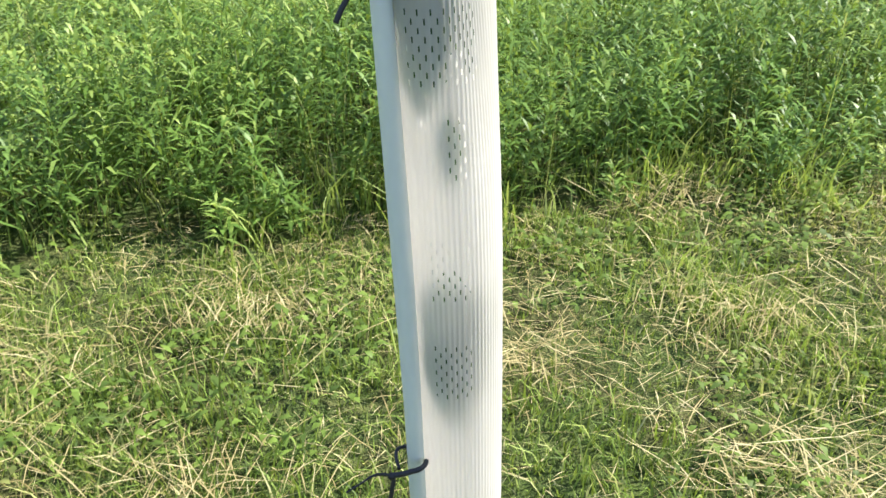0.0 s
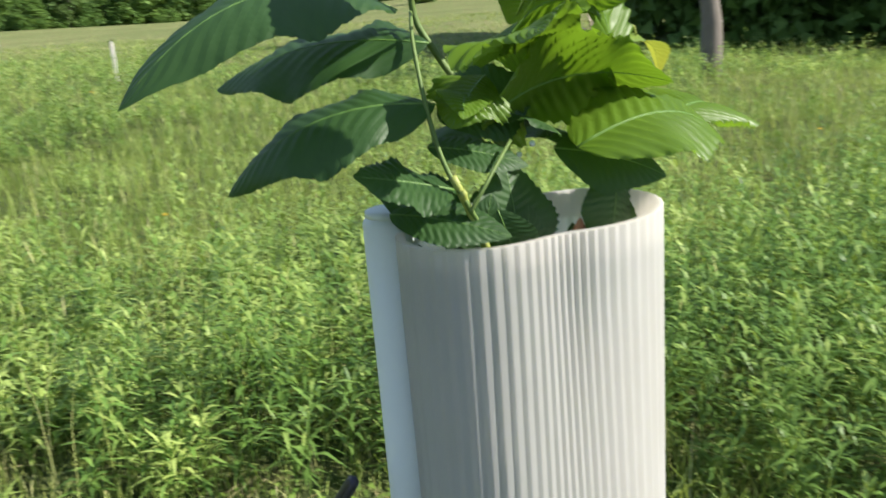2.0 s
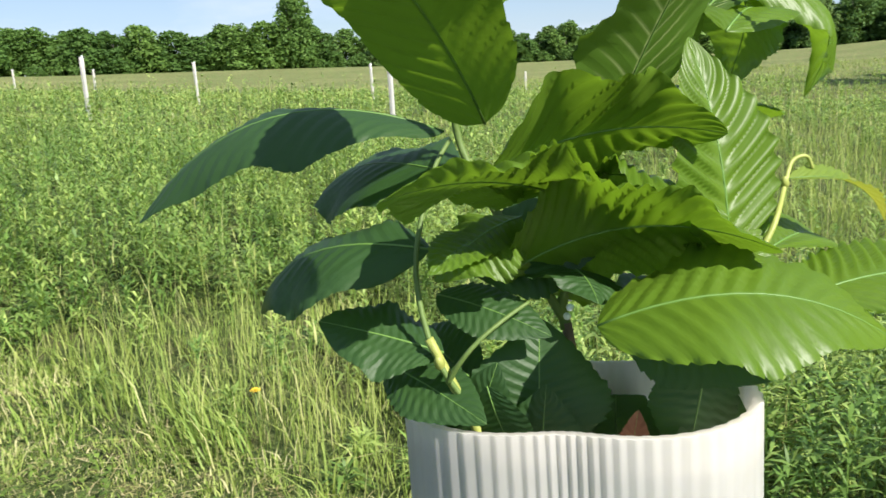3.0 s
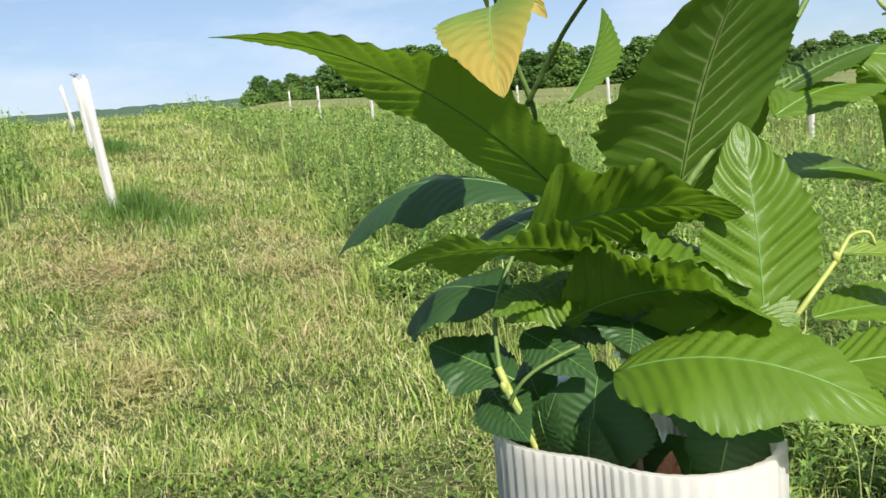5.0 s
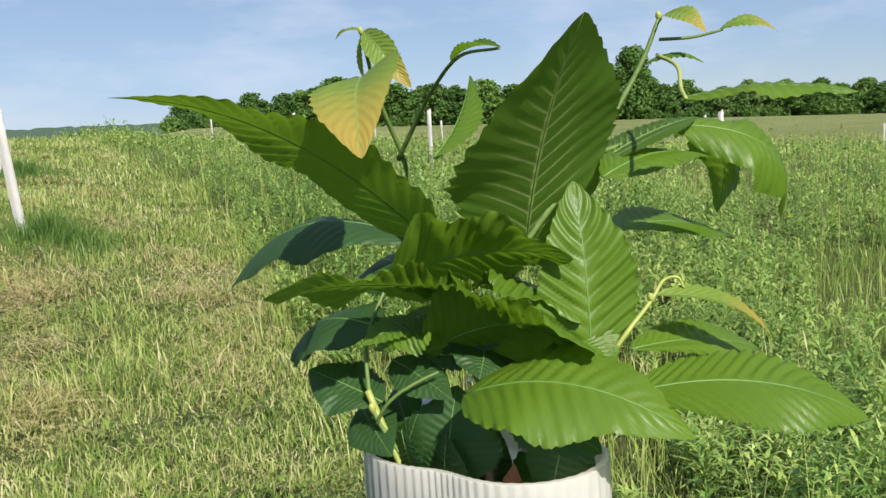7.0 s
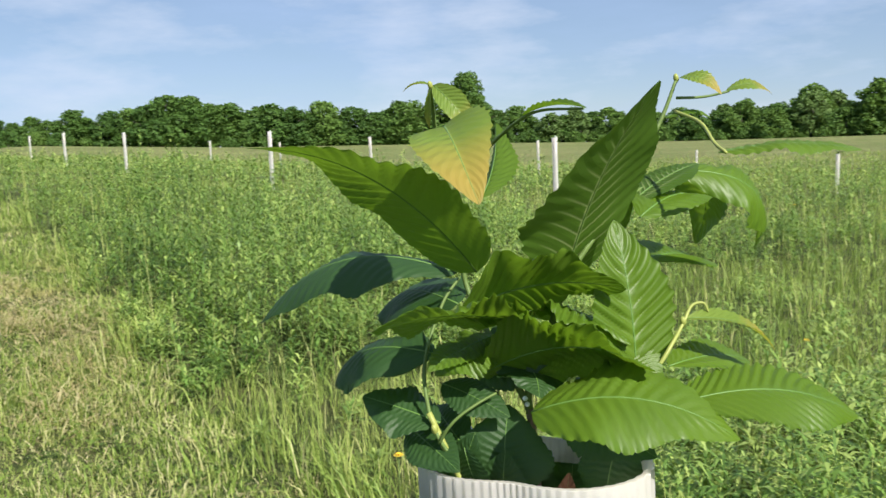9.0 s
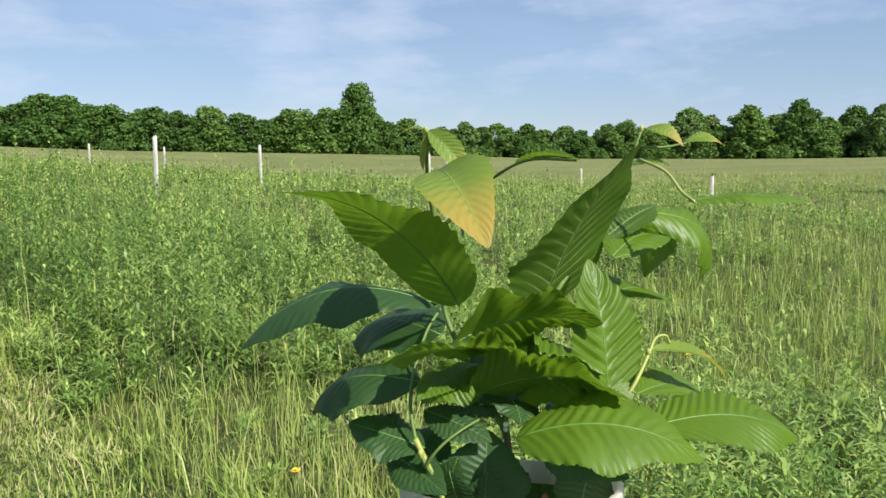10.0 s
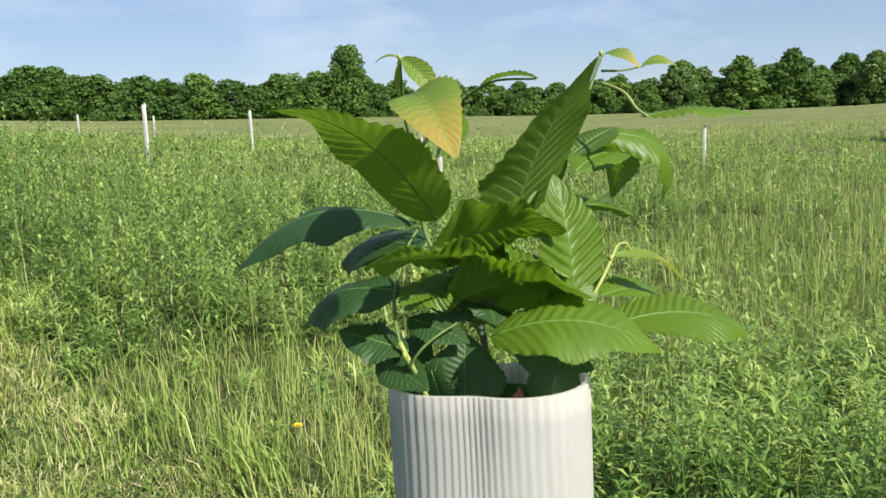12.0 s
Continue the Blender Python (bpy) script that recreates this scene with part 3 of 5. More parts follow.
def build_tufts():
    """Uncut grass left standing round the tubes of the row."""
    rng = np.random.default_rng(19)
    out = []
    for bearing, dist, n in ((99.9, 8.25, 1900), (100.2, 14.6, 900), (100.8, 23.0, 500)):
        b = radians(bearing)
        r = np.abs(rng.normal(0, 0.46, n))
        a = rng.uniform(0, 6.28, n)
        x = -dist * np.sin(b) + 0.15 + r * np.cos(a)
        y = dist * np.cos(b) + 0.25 + r * np.sin(a)
        base = np.stack([x, y, height(x, y)], 1)
        out.append(blades(base, rng.uniform(0.16, 0.46, n) * np.exp(-r), rng.uniform(0.007, 0.014, n), rng.uniform(0, 6.28, n), rng.uniform(0.1, 0.7, n), rng, rng.uniform(0.0, 0.22, n)))
    tagged(soup("grass_tufts", *join(out), M_WEED), "tufts of uncut dark green grass round tree tubes", "grass", "", "stuff")


build_mown()
build_mats()
build_tufts()
build_weeds()
build_tall_grass()

# ---- the planted tube, its stake and ties ----
TUBE_TOP = 1.222
AXIS = Vector((-0.008, 0.004, 0))


def tube_radius(a, z=2.0):
    """Flattened oval at the mouth, rounder lower down."""
    k = min(max((z - 0.85) / 0.30, 0.0), 1.0)
    return (0.0470 - 0.0061 * k) + (0.0045 + 0.0083 * k) * math.cos(2 * (a - radians(35)))


def tube_shift(z):
    """Lean of the sleeve over its height."""
    k = min(max((1.222 - z) / 0.45, 0.0), 1.0)
    return Vector((0.0048 + 0.0092 * k, -0.0036 * (1 - k), 0))


def tube_levels(height_m, bands):
    levels, slit_rows = [0.0], {}
    for lo, hi, a0, a1 in sorted(bands):
        z, odd = lo, 0
        while z < hi:
            levels.append(z)
            slit_rows[len(levels) - 1] = (odd, a0, a1)
            levels.append(z + 0.0052)
            z += 0.0075
            odd = 1 - odd
        levels.append(hi + 0.02)
    return levels + [height_m - 0.03, height_m], slit_rows


def tube_ring(bm, z, last, shell, cols):
    ring = []
    for i in range(cols):
        a = 2 * math.pi * i / cols
        r = tube_radius(a, z) + shell + (0.00042 if i % 4 in (1, 2) else -0.00022) * (1 if shell == 0 else -0.6) + 0.0012 * math.sin(z * 4.3 + a)
        zz = z + (0.002 * math.sin(a + 0.6) + 0.0004 * math.sin(3 * a) if last else 0)
        c = AXIS + tube_shift(z)
        ring.append(bm.verts.new((c.x + r * math.cos(a), c.y + r * math.sin(a), zz)))
    return ring


def tube_wall(height_m, bands, flutes=60):
    """Fluted sleeve with slits punched in staggered rows; open at both ends."""
    bm = bmesh.new()
    cols = flutes * 4
    levels, slit_rows = tube_levels(height_m, bands)
    grid = [tube_ring(bm, z, k == len(levels) - 1, 0.0, cols) for k, z in enumerate(levels)]
    slits = set()
    for k, (odd, a0, a1) in slit_rows.items():
        for f in range(flutes):
            a = 360 * f / flutes
            if f % 2 == 0 and a0 < a < a1:
                slits.add((k, f * 4 + 1 + 4 * odd))
    for k in range(len(levels) - 1):
        for i in range(cols):
            if (k, i) not in slits:
                j = (i + 1) % cols
                bm.faces.new((grid[k][i], grid[k][j], grid[k + 1][j], grid[k + 1][i]))
    return bm


def tube_lip(height_m, flutes=60):
    """The cut edge of the twin wall and the start of its inner face."""
    bm = bmesh.new()
    cols = flutes * 4
    r0 = tube_ring(bm, height_m, True, 0.0, cols)
    r1 = tube_ring(bm, height_m, True, -0.0026, cols)
    r2 = tube_ring(bm, height_m - 0.010, False, -0.0026, cols)
    for a, b in ((r0, r1), (r1, r2)):
        for i in range(cols):
            bm.faces.new((a[i], a[(i + 1) % cols], b[(i + 1) % cols], b[i]))
    return bm


main_tube = thing("tree_tube", "white ribbed plastic tree tube with rows of vent slits", "tree tube", "tree tubes")
part("wall", tube_wall(TUBE_TOP, [(0.628, 0.692, 220, 276), (0.747, 0.812, 220, 276), (0.868, 0.93, 246, 276), (0.963, 1.029, 215, 290)]), M_TUBE, main_tube)
part("rim", tube_lip(TUBE_TOP), M_TUBE, main_tube)

stake = thing("stake", "pale plastic stake standing tight against the tree tube", "stake", "stakes")
bm = bmesh.new()
sweep(bm, [(-0.046, -0.010, -0.1), (-0.0475, -0.010, 0.6), (-0.0540, -0.010, 0.95), (-0.0585, -0.010, 1.222), (-0.0585, -0.010, 1.2255)], [0.0108, 0.0108, 0.0108, 0.0108, 0.0090], 20)
part("pole", bm, M_STAKE, stake)
bm = bmesh.new()
sweep(bm, [(-0.0585, -0.010, 1.2245), (-0.0585, -0.010, 1.2268), (-0.0585, -0.010, 1.2274)], [0.0095, 0.0095, 0.0080], 20)
part("end_cap", bm, M_STAKE, stake)


def tie(z, drop, name_label):
    t = thing("cable_tie", name_label, "cable tie", "cable ties")
    y = -0.034
    bm = bmesh.new()
    ring = [(-0.040, -0.026, z + 0.001), (-0.043, -0.031, z), (-0.050, -0.0355, z - 0.0005), (-0.060, -0.036, z - 0.001), (-0.070, -0.036, z - 0.002), (-0.0795, -0.034, z - 0.003)]
    sweep(bm, smooth_path(ring, 5), 0.0036, 8, 0.8)
    part("band", bm, M_TIE, t)
    bm = bmesh.new()
    back = [(-0.0705, -0.026, z - 0.003), (-0.0705, -0.010, z - 0.002), (-0.067, 0.001, z), (-0.058, 0.004, z), (-0.046, 0.004, z)]
    sweep(bm, smooth_path(back, 4), 0.0024, 8, 0.8)
    part("back_band", bm, M_TIE, t)
    bm = bmesh.new()
    bmesh.ops.create_icosphere(bm, subdivisions=2, radius=0.0042, matrix=pose(-0.080, y, z - 0.004) @ Matrix.Diagonal((1.2, 0.9, 1.1, 1)))
    part("knot", bm, M_TIE, t)
    bm = bmesh.new()
    if drop:
        lp = [(-0.080, y, z - 0.003), (-0.0845, y, z + 0.006), (-0.0875, y, z + 0.014), (-0.085, y, z + 0.022), (-0.0795, y, z + 0.031), (-0.0745, y - 0.002, z + 0.0385), (-0.0725, y - 0.003, z + 0.0400), (-0.0735, y - 0.004, z + 0.0375), (-0.079, y - 0.004, z + 0.029), (-0.0865, y - 0.004, z + 0.021), (-0.0925, y - 0.004, z + 0.0155)]
        sweep(bm, smooth_path(lp, 5), [0.0030] * 31 + [0.0026 - 0.00007 * k for k in range(20)], 8, 0.7)
    else:
        lp = [(-0.080, y, z - 0.003), (-0.090, y, z + 0.001), (-0.100, y - 0.004, z + 0.006), (-0.112, y - 0.008, z + 0.004), (-0.132, y - 0.014, z - 0.001)]
        sweep(bm, smooth_path(lp, 5), [0.0028 - 0.00007 * k for k in range(21)], 8, 0.7)
    part("loop", bm, M_TIE, t)
    bm = bmesh.new()
    if drop:
        tail = [(-0.080, y, z - 0.004), (-0.0800, y, z - 0.014), (-0.0815, y - 0.002, z - 0.026), (-0.088, y - 0.003, z - 0.038), (-0.0955, y - 0.004, z - 0.050), (-0.099, y - 0.004, z - 0.057)]
    else:
        tail = [(-0.078, y, z - 0.005), (-0.081, y - 0.002, z - 0.018), (-0.084, y - 0.003, z - 0.032), (-0.090, y - 0.004, z - 0.045)]
    sweep(bm, smooth_path(tail, 5), 0.0024, 8, 0.5)
    part("tail", bm, M_TIE, t)


tie(1.080, True, "black plastic tie looped through tube and stake")
tie(0.535, False, "short black plastic tie low on the tube")

# ---- the seedling ----
seedling = thing("chestnut_seedling", "young chestnut with toothed green leaves growing out of the tube", "seedling", "seedlings")


def leaf(base, tip, face, width, arch=0.12, fold=0.15, curl=0.0, mat=None, rib=0.0009, label="", name="leaf", wave=0.0, sag=0.0, teeth=14, wide=0.46, via=None, droop=(0.0, 0.0), roll=(0.0, 0.0), taper=0.25):
    """A chestnut leaf from base to tip (millimetres), its upper side turned to face.
    arch lifts the middle (or via names the middle of the midrib), sag bends the tip down, fold closes the halves,
    curl bends the margins down, droop hangs each half, roll turns the blade about its midrib from base to tip (degrees)."""
    a = Vector(base) / 1000
    b = Vector(tip) / 1000
    ax = b - a
    ln = ax.length
    ax.normalize()
    n0 = Vector(face)
    n0 = (n0 - ax * n0.dot(ax)).normalized()
    ctl = 2 * Vector(via) / 1000 - 0.5 * (a + b) if via else (a + b) / 2 + n0 * (ln * arch * 2)

    def spine(u):
        return a * (1 - u) ** 2 + ctl * (2 * u * (1 - u)) + b * u * u - n0 * (ln * sag * u ** 3)

    W = width / 2000
    bm = bmesh.new()
    uvl = bm.loops.layers.uv.new("UVMap")
    nu, nv = teeth * 6, 14 if rib > 0.0011 else 9 if width >= 40 else 5
    slant = min(0.21, nv / (4.0 * teeth))
    rng = random.Random(int(sum(base) * 7 + width))
    ph = rng.uniform(0, 6.28)
    nick = [rng.uniform(0.35, 1.3) for k in range(teeth * 2 + 2)]
    grid = []
    for i in range(nu + 1):
        u = i / nu
        prof = (math.sin(math.pi * u ** (math.log(0.5) / math.log(wide))) ** 0.72) if 0 < u < 1 else 0.0
        prof *= 1 - taper * max(0, u - 0.50) / 0.50
        tooth = (u * teeth) % 1.0
        ctr = spine(u)
        t = (spine(min(u + 0.02, 1.0)) - spine(max(u - 0.02, 0.0))).normalized()
        s = t.cross(n0).normalized()
        n = s.cross(t)
        turn = Matrix.Rotation(radians(roll[0] + (roll[1] - roll[0]) * u), 3, t)
        s, n = turn @ s, turn @ n
        twist = 0.16 * math.sin(3.1 * u + ph)
        row = []
        for j in range(-nv, nv + 1):
            q = j / nv
            w = W * prof * (1 + 0.05 * math.sin(9 * u + ph + (2 if q > 0 else 0)))
            if abs(j) == nv:
                w *= 0.945 + 0.085 * tooth * nick[int(u * teeth) + (teeth if q > 0 else 0)]
            flat = w * q
            back = 0.035 * ln * abs(q) ** 1.5 * prof * (0.4 - u)
            hang = droop[0] if q < 0 else droop[1]
            lift = abs(flat) * fold - curl * W * (abs(q) ** 2.2) * prof - hang * abs(flat) * (0.4 + 0.6 * abs(q)) + flat * twist
            cell = 2 * math.pi * teeth * (u - slant * abs(q))
            veins = rib * (abs(math.sin(cell / 2)) * 2 - 1.2) * min(1, 3.5 * abs(q)) * prof
            und = wave * W * (math.sin(15 * u + ph + (1.4 if q > 0 else 0)) + 0.25 * math.sin(31 * u + 2 * ph)) * abs(q) ** 1.6 * prof
            p = ctr + s * (flat * (1 - 0.25 * min(1, (fold - hang) ** 2))) + n * (lift + veins + und) + t * back
            row.append((bm.verts.new(p), u, 0.5 + q / 2))
        grid.append(row)
    for i in range(nu):
        for j in range(2 * nv):
            quad = (grid[i][j], grid[i + 1][j], grid[i + 1][j + 1], grid[i][j + 1])
            f = bm.faces.new([x[0] for x in quad])
            for lp, x in zip(f.loops, quad):
                lp[uvl].uv = (x[1], x[2])
    bmesh.ops.remove_doubles(bm, verts=bm.verts[:], dist=0.00002)
    bm.normal_update()
    ob = part(name, bm, mat or M_LEAF, seedling, label)
    # raised midrib
    rb = bmesh.new()
    sweep(rb, [spine(k / 12) for k in range(13)], [0.00045 * (1 - 0.8 * k / 12) * min(1, width / 30) for k in range(13)], 6)
    part("midrib", rb, M_RIB, ob)
    return ob


def stalk(pts, r0, r1, mat, name="stalk", label="", seg=8):
    p = smooth_path([Vector(q) / 1000 for q in pts], 6)
    bm = bmesh.new()
    k = len(p) - 1
    sweep(bm, p, [(r0 + (r1 - r0) * i / k) / 1000 for i in range(len(p))], seg)
    return part(name, bm, mat, seedling, label)


def bud(at, size, mat=None, stretch=1.7, tilt=(20, 10, 0)):
    bm = bmesh.new()
    bmesh.ops.create_icosphere(bm, subdivisions=2, radius=size / 1000, matrix=pose(*(Vector(at) / 1000), *tilt) @ Matrix.Diagonal((1, 1, stretch, 1)))
    part("bud", bm, mat or M_YSTEM, seedling)


# stems
stalk([(-4, 3, 900), (-5, 4, 1150), (-5, 4, 1213), (-12, 6, 1242)], 2.1, 1.7, M_BARK, "trunk", "thin brown woody stem")
stalk([(-12, 6, 1240), (-14, 7, 1250), (-6, 12, 1272), (-4, 22, 1300), (0, 50, 1335), (2, 72, 1368), (4, 81, 1388)], 2.0, 0.8, M_STEM, "branch")
stalk([(-13, 6, 1243), (-22, 0, 1262), (-36, -6, 1285), (-44, -8, 1303), (-40, -14, 1335), (-30, -26, 1362), (-20, -34, 1388)], 1.6, 0.8, M_STEM, "branch")
stalk([(-12, -25, 1205), (-14, -30, 1220), (-19, -38, 1236), (-26, -39, 1250), (-32, -36, 1268), (-40, -22, 1290), (-44, -10, 1301)], 1.1, 0.7, M_STEM, "branch", "yellowish green side shoot")
stalk([(-12, -25, 1204), (-16, -33, 1224), (-23, -40, 1246)], 1.7, 1.4, M_YSTEM, "shoot", "bright yellow young shoot")
stalk([(-18, -38, 1233), (-14, -36, 1240), (-11, -31, 1246), (-9, -22, 1251), (-8, -14, 1254)], 0.8, 0.6, M_STEM, "leaf_stalk")
stalk([(10, 34, 1238), (20, 37, 1248), (30, 40, 1259)], 0.9, 0.8, M_STEM, "branch")
stalk([(32, 41, 1263), (33, 48, 1272), (29, 60, 1281), (28, 66, 1288), (30, 71, 1289), (31, 73, 1285)], 1.05, 0.5, M_YSTEM, "shoot", "curled yellow young shoot")
bud((32, 41, 1263), 1.5)
bud((29, 60, 1282), 1.4)
bud((-20, -34, 1388), 1.1)
bud((-22, -33, 1384), 1.0, None, 2.8)
bud((4, 81, 1389), 1.3)
bud((-20, -39, 1239), 1.6)
for q in ((-8, 2, 1246), (-14, 10, 1249), (-2, -3, 1251)):
    bud(q, 1.2, M_STAKE, 1.0)

# upper leaves
leaf((-28, -10, 1305), (19, -125, 1364), (-0.58, 0.0, 0.81), 40, mat=M_LEAF, rib=0.0008, wave=0.10, wide=0.33, via=(3, -70, 1349), fold=0.08, teeth=18, roll=(4, -46), taper=0.45)
leaf((-14, -32, 1370), (46, -51, 1341), (0.40, -0.46, 0.78), 35, 0.14, 0.30, 0.1, M_YOUNG, 0.0004, label="young leaf turning orange at its tip")
leaf((-19, -33, 1388), (-3, -20, 1365), (0.6, -0.5, 0.4), 12, 0.12, 0.35, 0.0, M_YOUNG, 0.0003, teeth=10, label="small bronze young leaf")
leaf((-20, -34, 1386), (-24, -33, 1370), (0.4, -0.8, 0.1), 4, 0.05, 0.4, 0.0, M_YOUNG, 0.0002, teeth=8)
leaf((-20, -34, 1388), (-30, -42, 1386), (0.2, -0.3, 0.9), 4, 0.15, 0.4, 0.0, M_YOUNG, 0.0002, teeth=8)
stalk([(-36, -18, 1338), (-22, -14, 1352), (-6, -11, 1364), (18, -8, 1374), (44, -3, 1374)], 1.1, 0.5, M_STEM, "leaf_stalk")
leaf((12, -9, 1373), (46, -3, 1374), (0.0, -0.3, 1.0), 6, 0.08, 0.7, 0.0, M_LEAF, 0.0003, teeth=10)
leaf((-32, -4, 1338), (-62, 24, 1373), (-0.5, 0.6, 0.5), 22, 0.06, 0.5, 0.0, M_LEAF, 0.0005)
leaf((-12, 27, 1297), (60, 20, 1383), (-0.76, -0.24, 0.63), 74, 0.05, 0.06, 0.05, M_UNDER, 0.0003, wave=0.05, teeth=15, label="large upright leaf with pale raised veins")
leaf((26, 36, 1257), (9, 39, 1327), (0.95, -0.15, 0.3), 40, 0.06, 0.14, 0.0, M_LEAF, 0.0017, teeth=11, wide=0.42, label="glossy upright leaf with deep ribs")
leaf((5, 82, 1389), (24, 89, 1380), (0.2, -0.3, 0.9), 10, 0.18, 0.3, 0.2, M_YOUNG, 0.0003, teeth=10)
stalk([(4, 81, 1380), (10, 92, 1380), (16, 102, 1382)], 0.7, 0.5, M_STEM, "leaf_stalk")
leaf((15, 101, 1382), (23, 122, 1380), (0.2, -0.3, 0.9), 12, 0.20, 0.25, 0.3, M_YOUNG, 0.0003, teeth=10)
leaf((2, 76, 1371), (8, 99, 1370), (0.1, -0.3, 0.9), 15, 0.16, 0.2, 0.4, M_LEAF, 0.0004, teeth=10)
stalk([(4, 80, 1374), (24, 76, 1368), (42, 66, 1359), (54, 60, 1355)], 0.8, 0.7, M_YSTEM, "leaf_stalk")
leaf((50, 60, 1355), (80, 108, 1354), (0.15, -0.2, 0.97), 22, 0.06, 0.2, 0.4, M_LEAF, 0.0006, wave=0.1)
stalk([(0, 52, 1336), (-6, 80, 1342), (-15, 100, 1346)], 1.0, 0.8, M_STEM, "leaf_stalk")
leaf((-12, 96, 1346), (-14, 158, 1304), (0.7, 0.1, 0.6), 40, 0.26, 0.1, 0.45, M_LEAF, 0.0008, sag=0.06, wave=0.15)
leaf((-18, 104, 1344), (-46, 144, 1305), (0.4, -0.5, 0.6), 36, 0.22, 0.1, 0.4, M_LEAF, 0.0008, sag=0.05, wave=0.15)
leaf((2, 56, 1334), (-8, 106, 1349), (0.3, -0.2, 0.9), 26, 0.05, 0.1, 0.1, M_UNDER, 0.0005)
leaf((16, 48, 1328), (-11, 112, 1330), (0.35, -0.2, 0.9), 32, 0.10, 0.1, 0.15, M_LEAF, 0.0006)
leaf((4, 58, 1306), (-40, 146, 1290), (0.2, -0.1, 0.95), 40, 0.06, 0.1, 0.1, M_LEAF, 0.0006)

# middle leaves
leaf((-2, -34, 1293), (30, 28, 1300), (-0.62, 0.28, 0.73), 58, 0.12, 0.05, 0.0, M_LEAF, 0.00112, wave=0.16, teeth=13, wide=0.46)
leaf((-8, 0, 1284), (17, -82, 1295), (-0.46, 0.05, 0.89), 48, 0.05, 0.05, 0.05, M_LEAF, 0.00112, wave=0.18, teeth=14, wide=0.44)
leaf((-18, -16, 1260), (48, 27, 1269), (-0.62, 0.36, 0.70), 64, 0.16, 0.05, 0.10, M_LEAF, 0.00112, teeth=16, wave=0.16)
leaf((-20, 10, 1284), (30, 30, 1276), (-0.30, 0.20, 0.92), 48, 0.14, -0.10, 0.2, M_LEAF, 0.0012, wave=0.15)
leaf((14, 30, 1268), (40, 38, 1261), (0.5, 0.0, 0.8), 30, 0.10, 0.1, 0.1, M_LEAF, 0.0012)
leaf((-50, -8, 1302), (-118, -88, 1287), (-0.15, -0.50, 0.82), 48, 0.16, -0.10, 0.25, M_MATURE_SHADED, 0.0004, sag=0.10, wave=0.10, teeth=16)
leaf((-36, -16, 1290), (-130, -6, 1275), (0.05, -0.55, 0.83), 48, 0.10, -0.05, 0.25, M_MATURE_SHADED, 0.0004, wave=0.12)
leaf((-30, -32, 1270), (-104, -54, 1244), (-0.1, -0.6, 0.78), 44, 0.16, -0.05, 0.3, M_MATURE_SHADED, 0.0004, sag=0.04, wave=0.10)
leaf((-24, -34, 1240), (-52, -59, 1250), (-0.1, -0.5, 0.85), 32, 0.02, 0.1, 0.2, M_MATURE_SHADED, 0.0004, wave=0.1)
leaf((-26, -8, 1272), (-18, -42, 1266), (0.3, -0.6, 0.7), 22, 0.08, 0.1, 0.1, M_LEAF, 0.0008)
leaf((-34, -16, 1262), (-4, 20, 1270), (0.5, -0.5, 0.6), 34, 0.08, 0.1, 0.2, M_MATURE_SHADED, 0.0004)

# lower leaves and those in the mouth of the tube
leaf((16, -12, 1251), (68, 53, 1241), (0.26, -0.28, 0.92), 52, 0.17, 0.04, 0.16, M_LEAF, 0.0009, wave=0.08, teeth=14, wide=0.36, label="broad bright green leaf drooping over the rim")
leaf((44, 42, 1252), (67, 126, 1237), (0.34, -0.12, 0.94), 52, 0.12, 0.05, 0.15, M_LEAF, 0.0014, teeth=16, label="glossy green leaf reaching over the meadow")
leaf((29, 62, 1283), (39, 106, 1264), (0.4, -0.1, 0.9), 14, 0.14, 0.3, 0.0, M_YOUNG, 0.0003, teeth=12)
leaf((31, 50, 1264), (8, 124, 1250), (0.4, -0.05, 0.9), 26, 0.06, 0.15, 0.1, M_LEAF, 0.0006)
leaf((-48, -38, 1232), (-4, -36, 1224), (0.1, -0.6, 0.8), 24, 0.06, 0.1, 0.2, M_MATURE_SHADED, 0.0003)
leaf((-10, -30, 1232), (-4, -22, 1206), (0.3, -0.9, 0.2), 20, 0.08, 0.1, 0.1, M_MATURE_SHADED, 0.0003)
leaf((-22, -30, 1200), (-14, -22, 1236), (0.5, -0.8, 0.2), 26, 0.05, 0.1, 0.1, M_MATURE_SHADED, 0.0003)
leaf((-6, -14, 1195), (-2, -14, 1230), (0.6, -0.8, 0.1), 28, 0.05, 0.1, 0.1, M_MATURE_SHADED, 0.0003)
leaf((24, 18, 1186), (30, 34, 1222), (0.7, -0.6, 0.2), 30, 0.05, 0.2, 0.1, M_MATURE_SHADED, 0.0003)
leaf((-16, 4, 1190), (-28, 10, 1230), (0.6, -0.7, 0.3), 34, 0.05, 0.1, 0.1, M_MATURE_SHADED, 0.0003)
leaf((-6, -14, 1206), (-13, -5, 1246), (0.70, -0.70, 0.10), 44, 0.05, 0.10, 0.15, M_MATURE_SHADED, 0.0003, label="dark mature leaf standing in the tube's mouth")
leaf((-36, -26, 1254), (-2, -11, 1244), (0.25, -0.50, 0.80), 22, 0.06, 0.05, 0.15, M_MATURE_SHADED, 0.0003)
leaf((4, 10, 1247), (46, 29, 1232), (0.45, -0.60, 0.65), 30, 0.08, 0.05, 0.20, M_MATURE_SHADED, 0.0003)
leaf((-16, 8, 1260), (9, -3, 1254), (-0.40, 0.50, 0.75), 32, 0.10, -0.05, 0.15, M_MATURE_SHADED, 0.0004, wave=0.12)
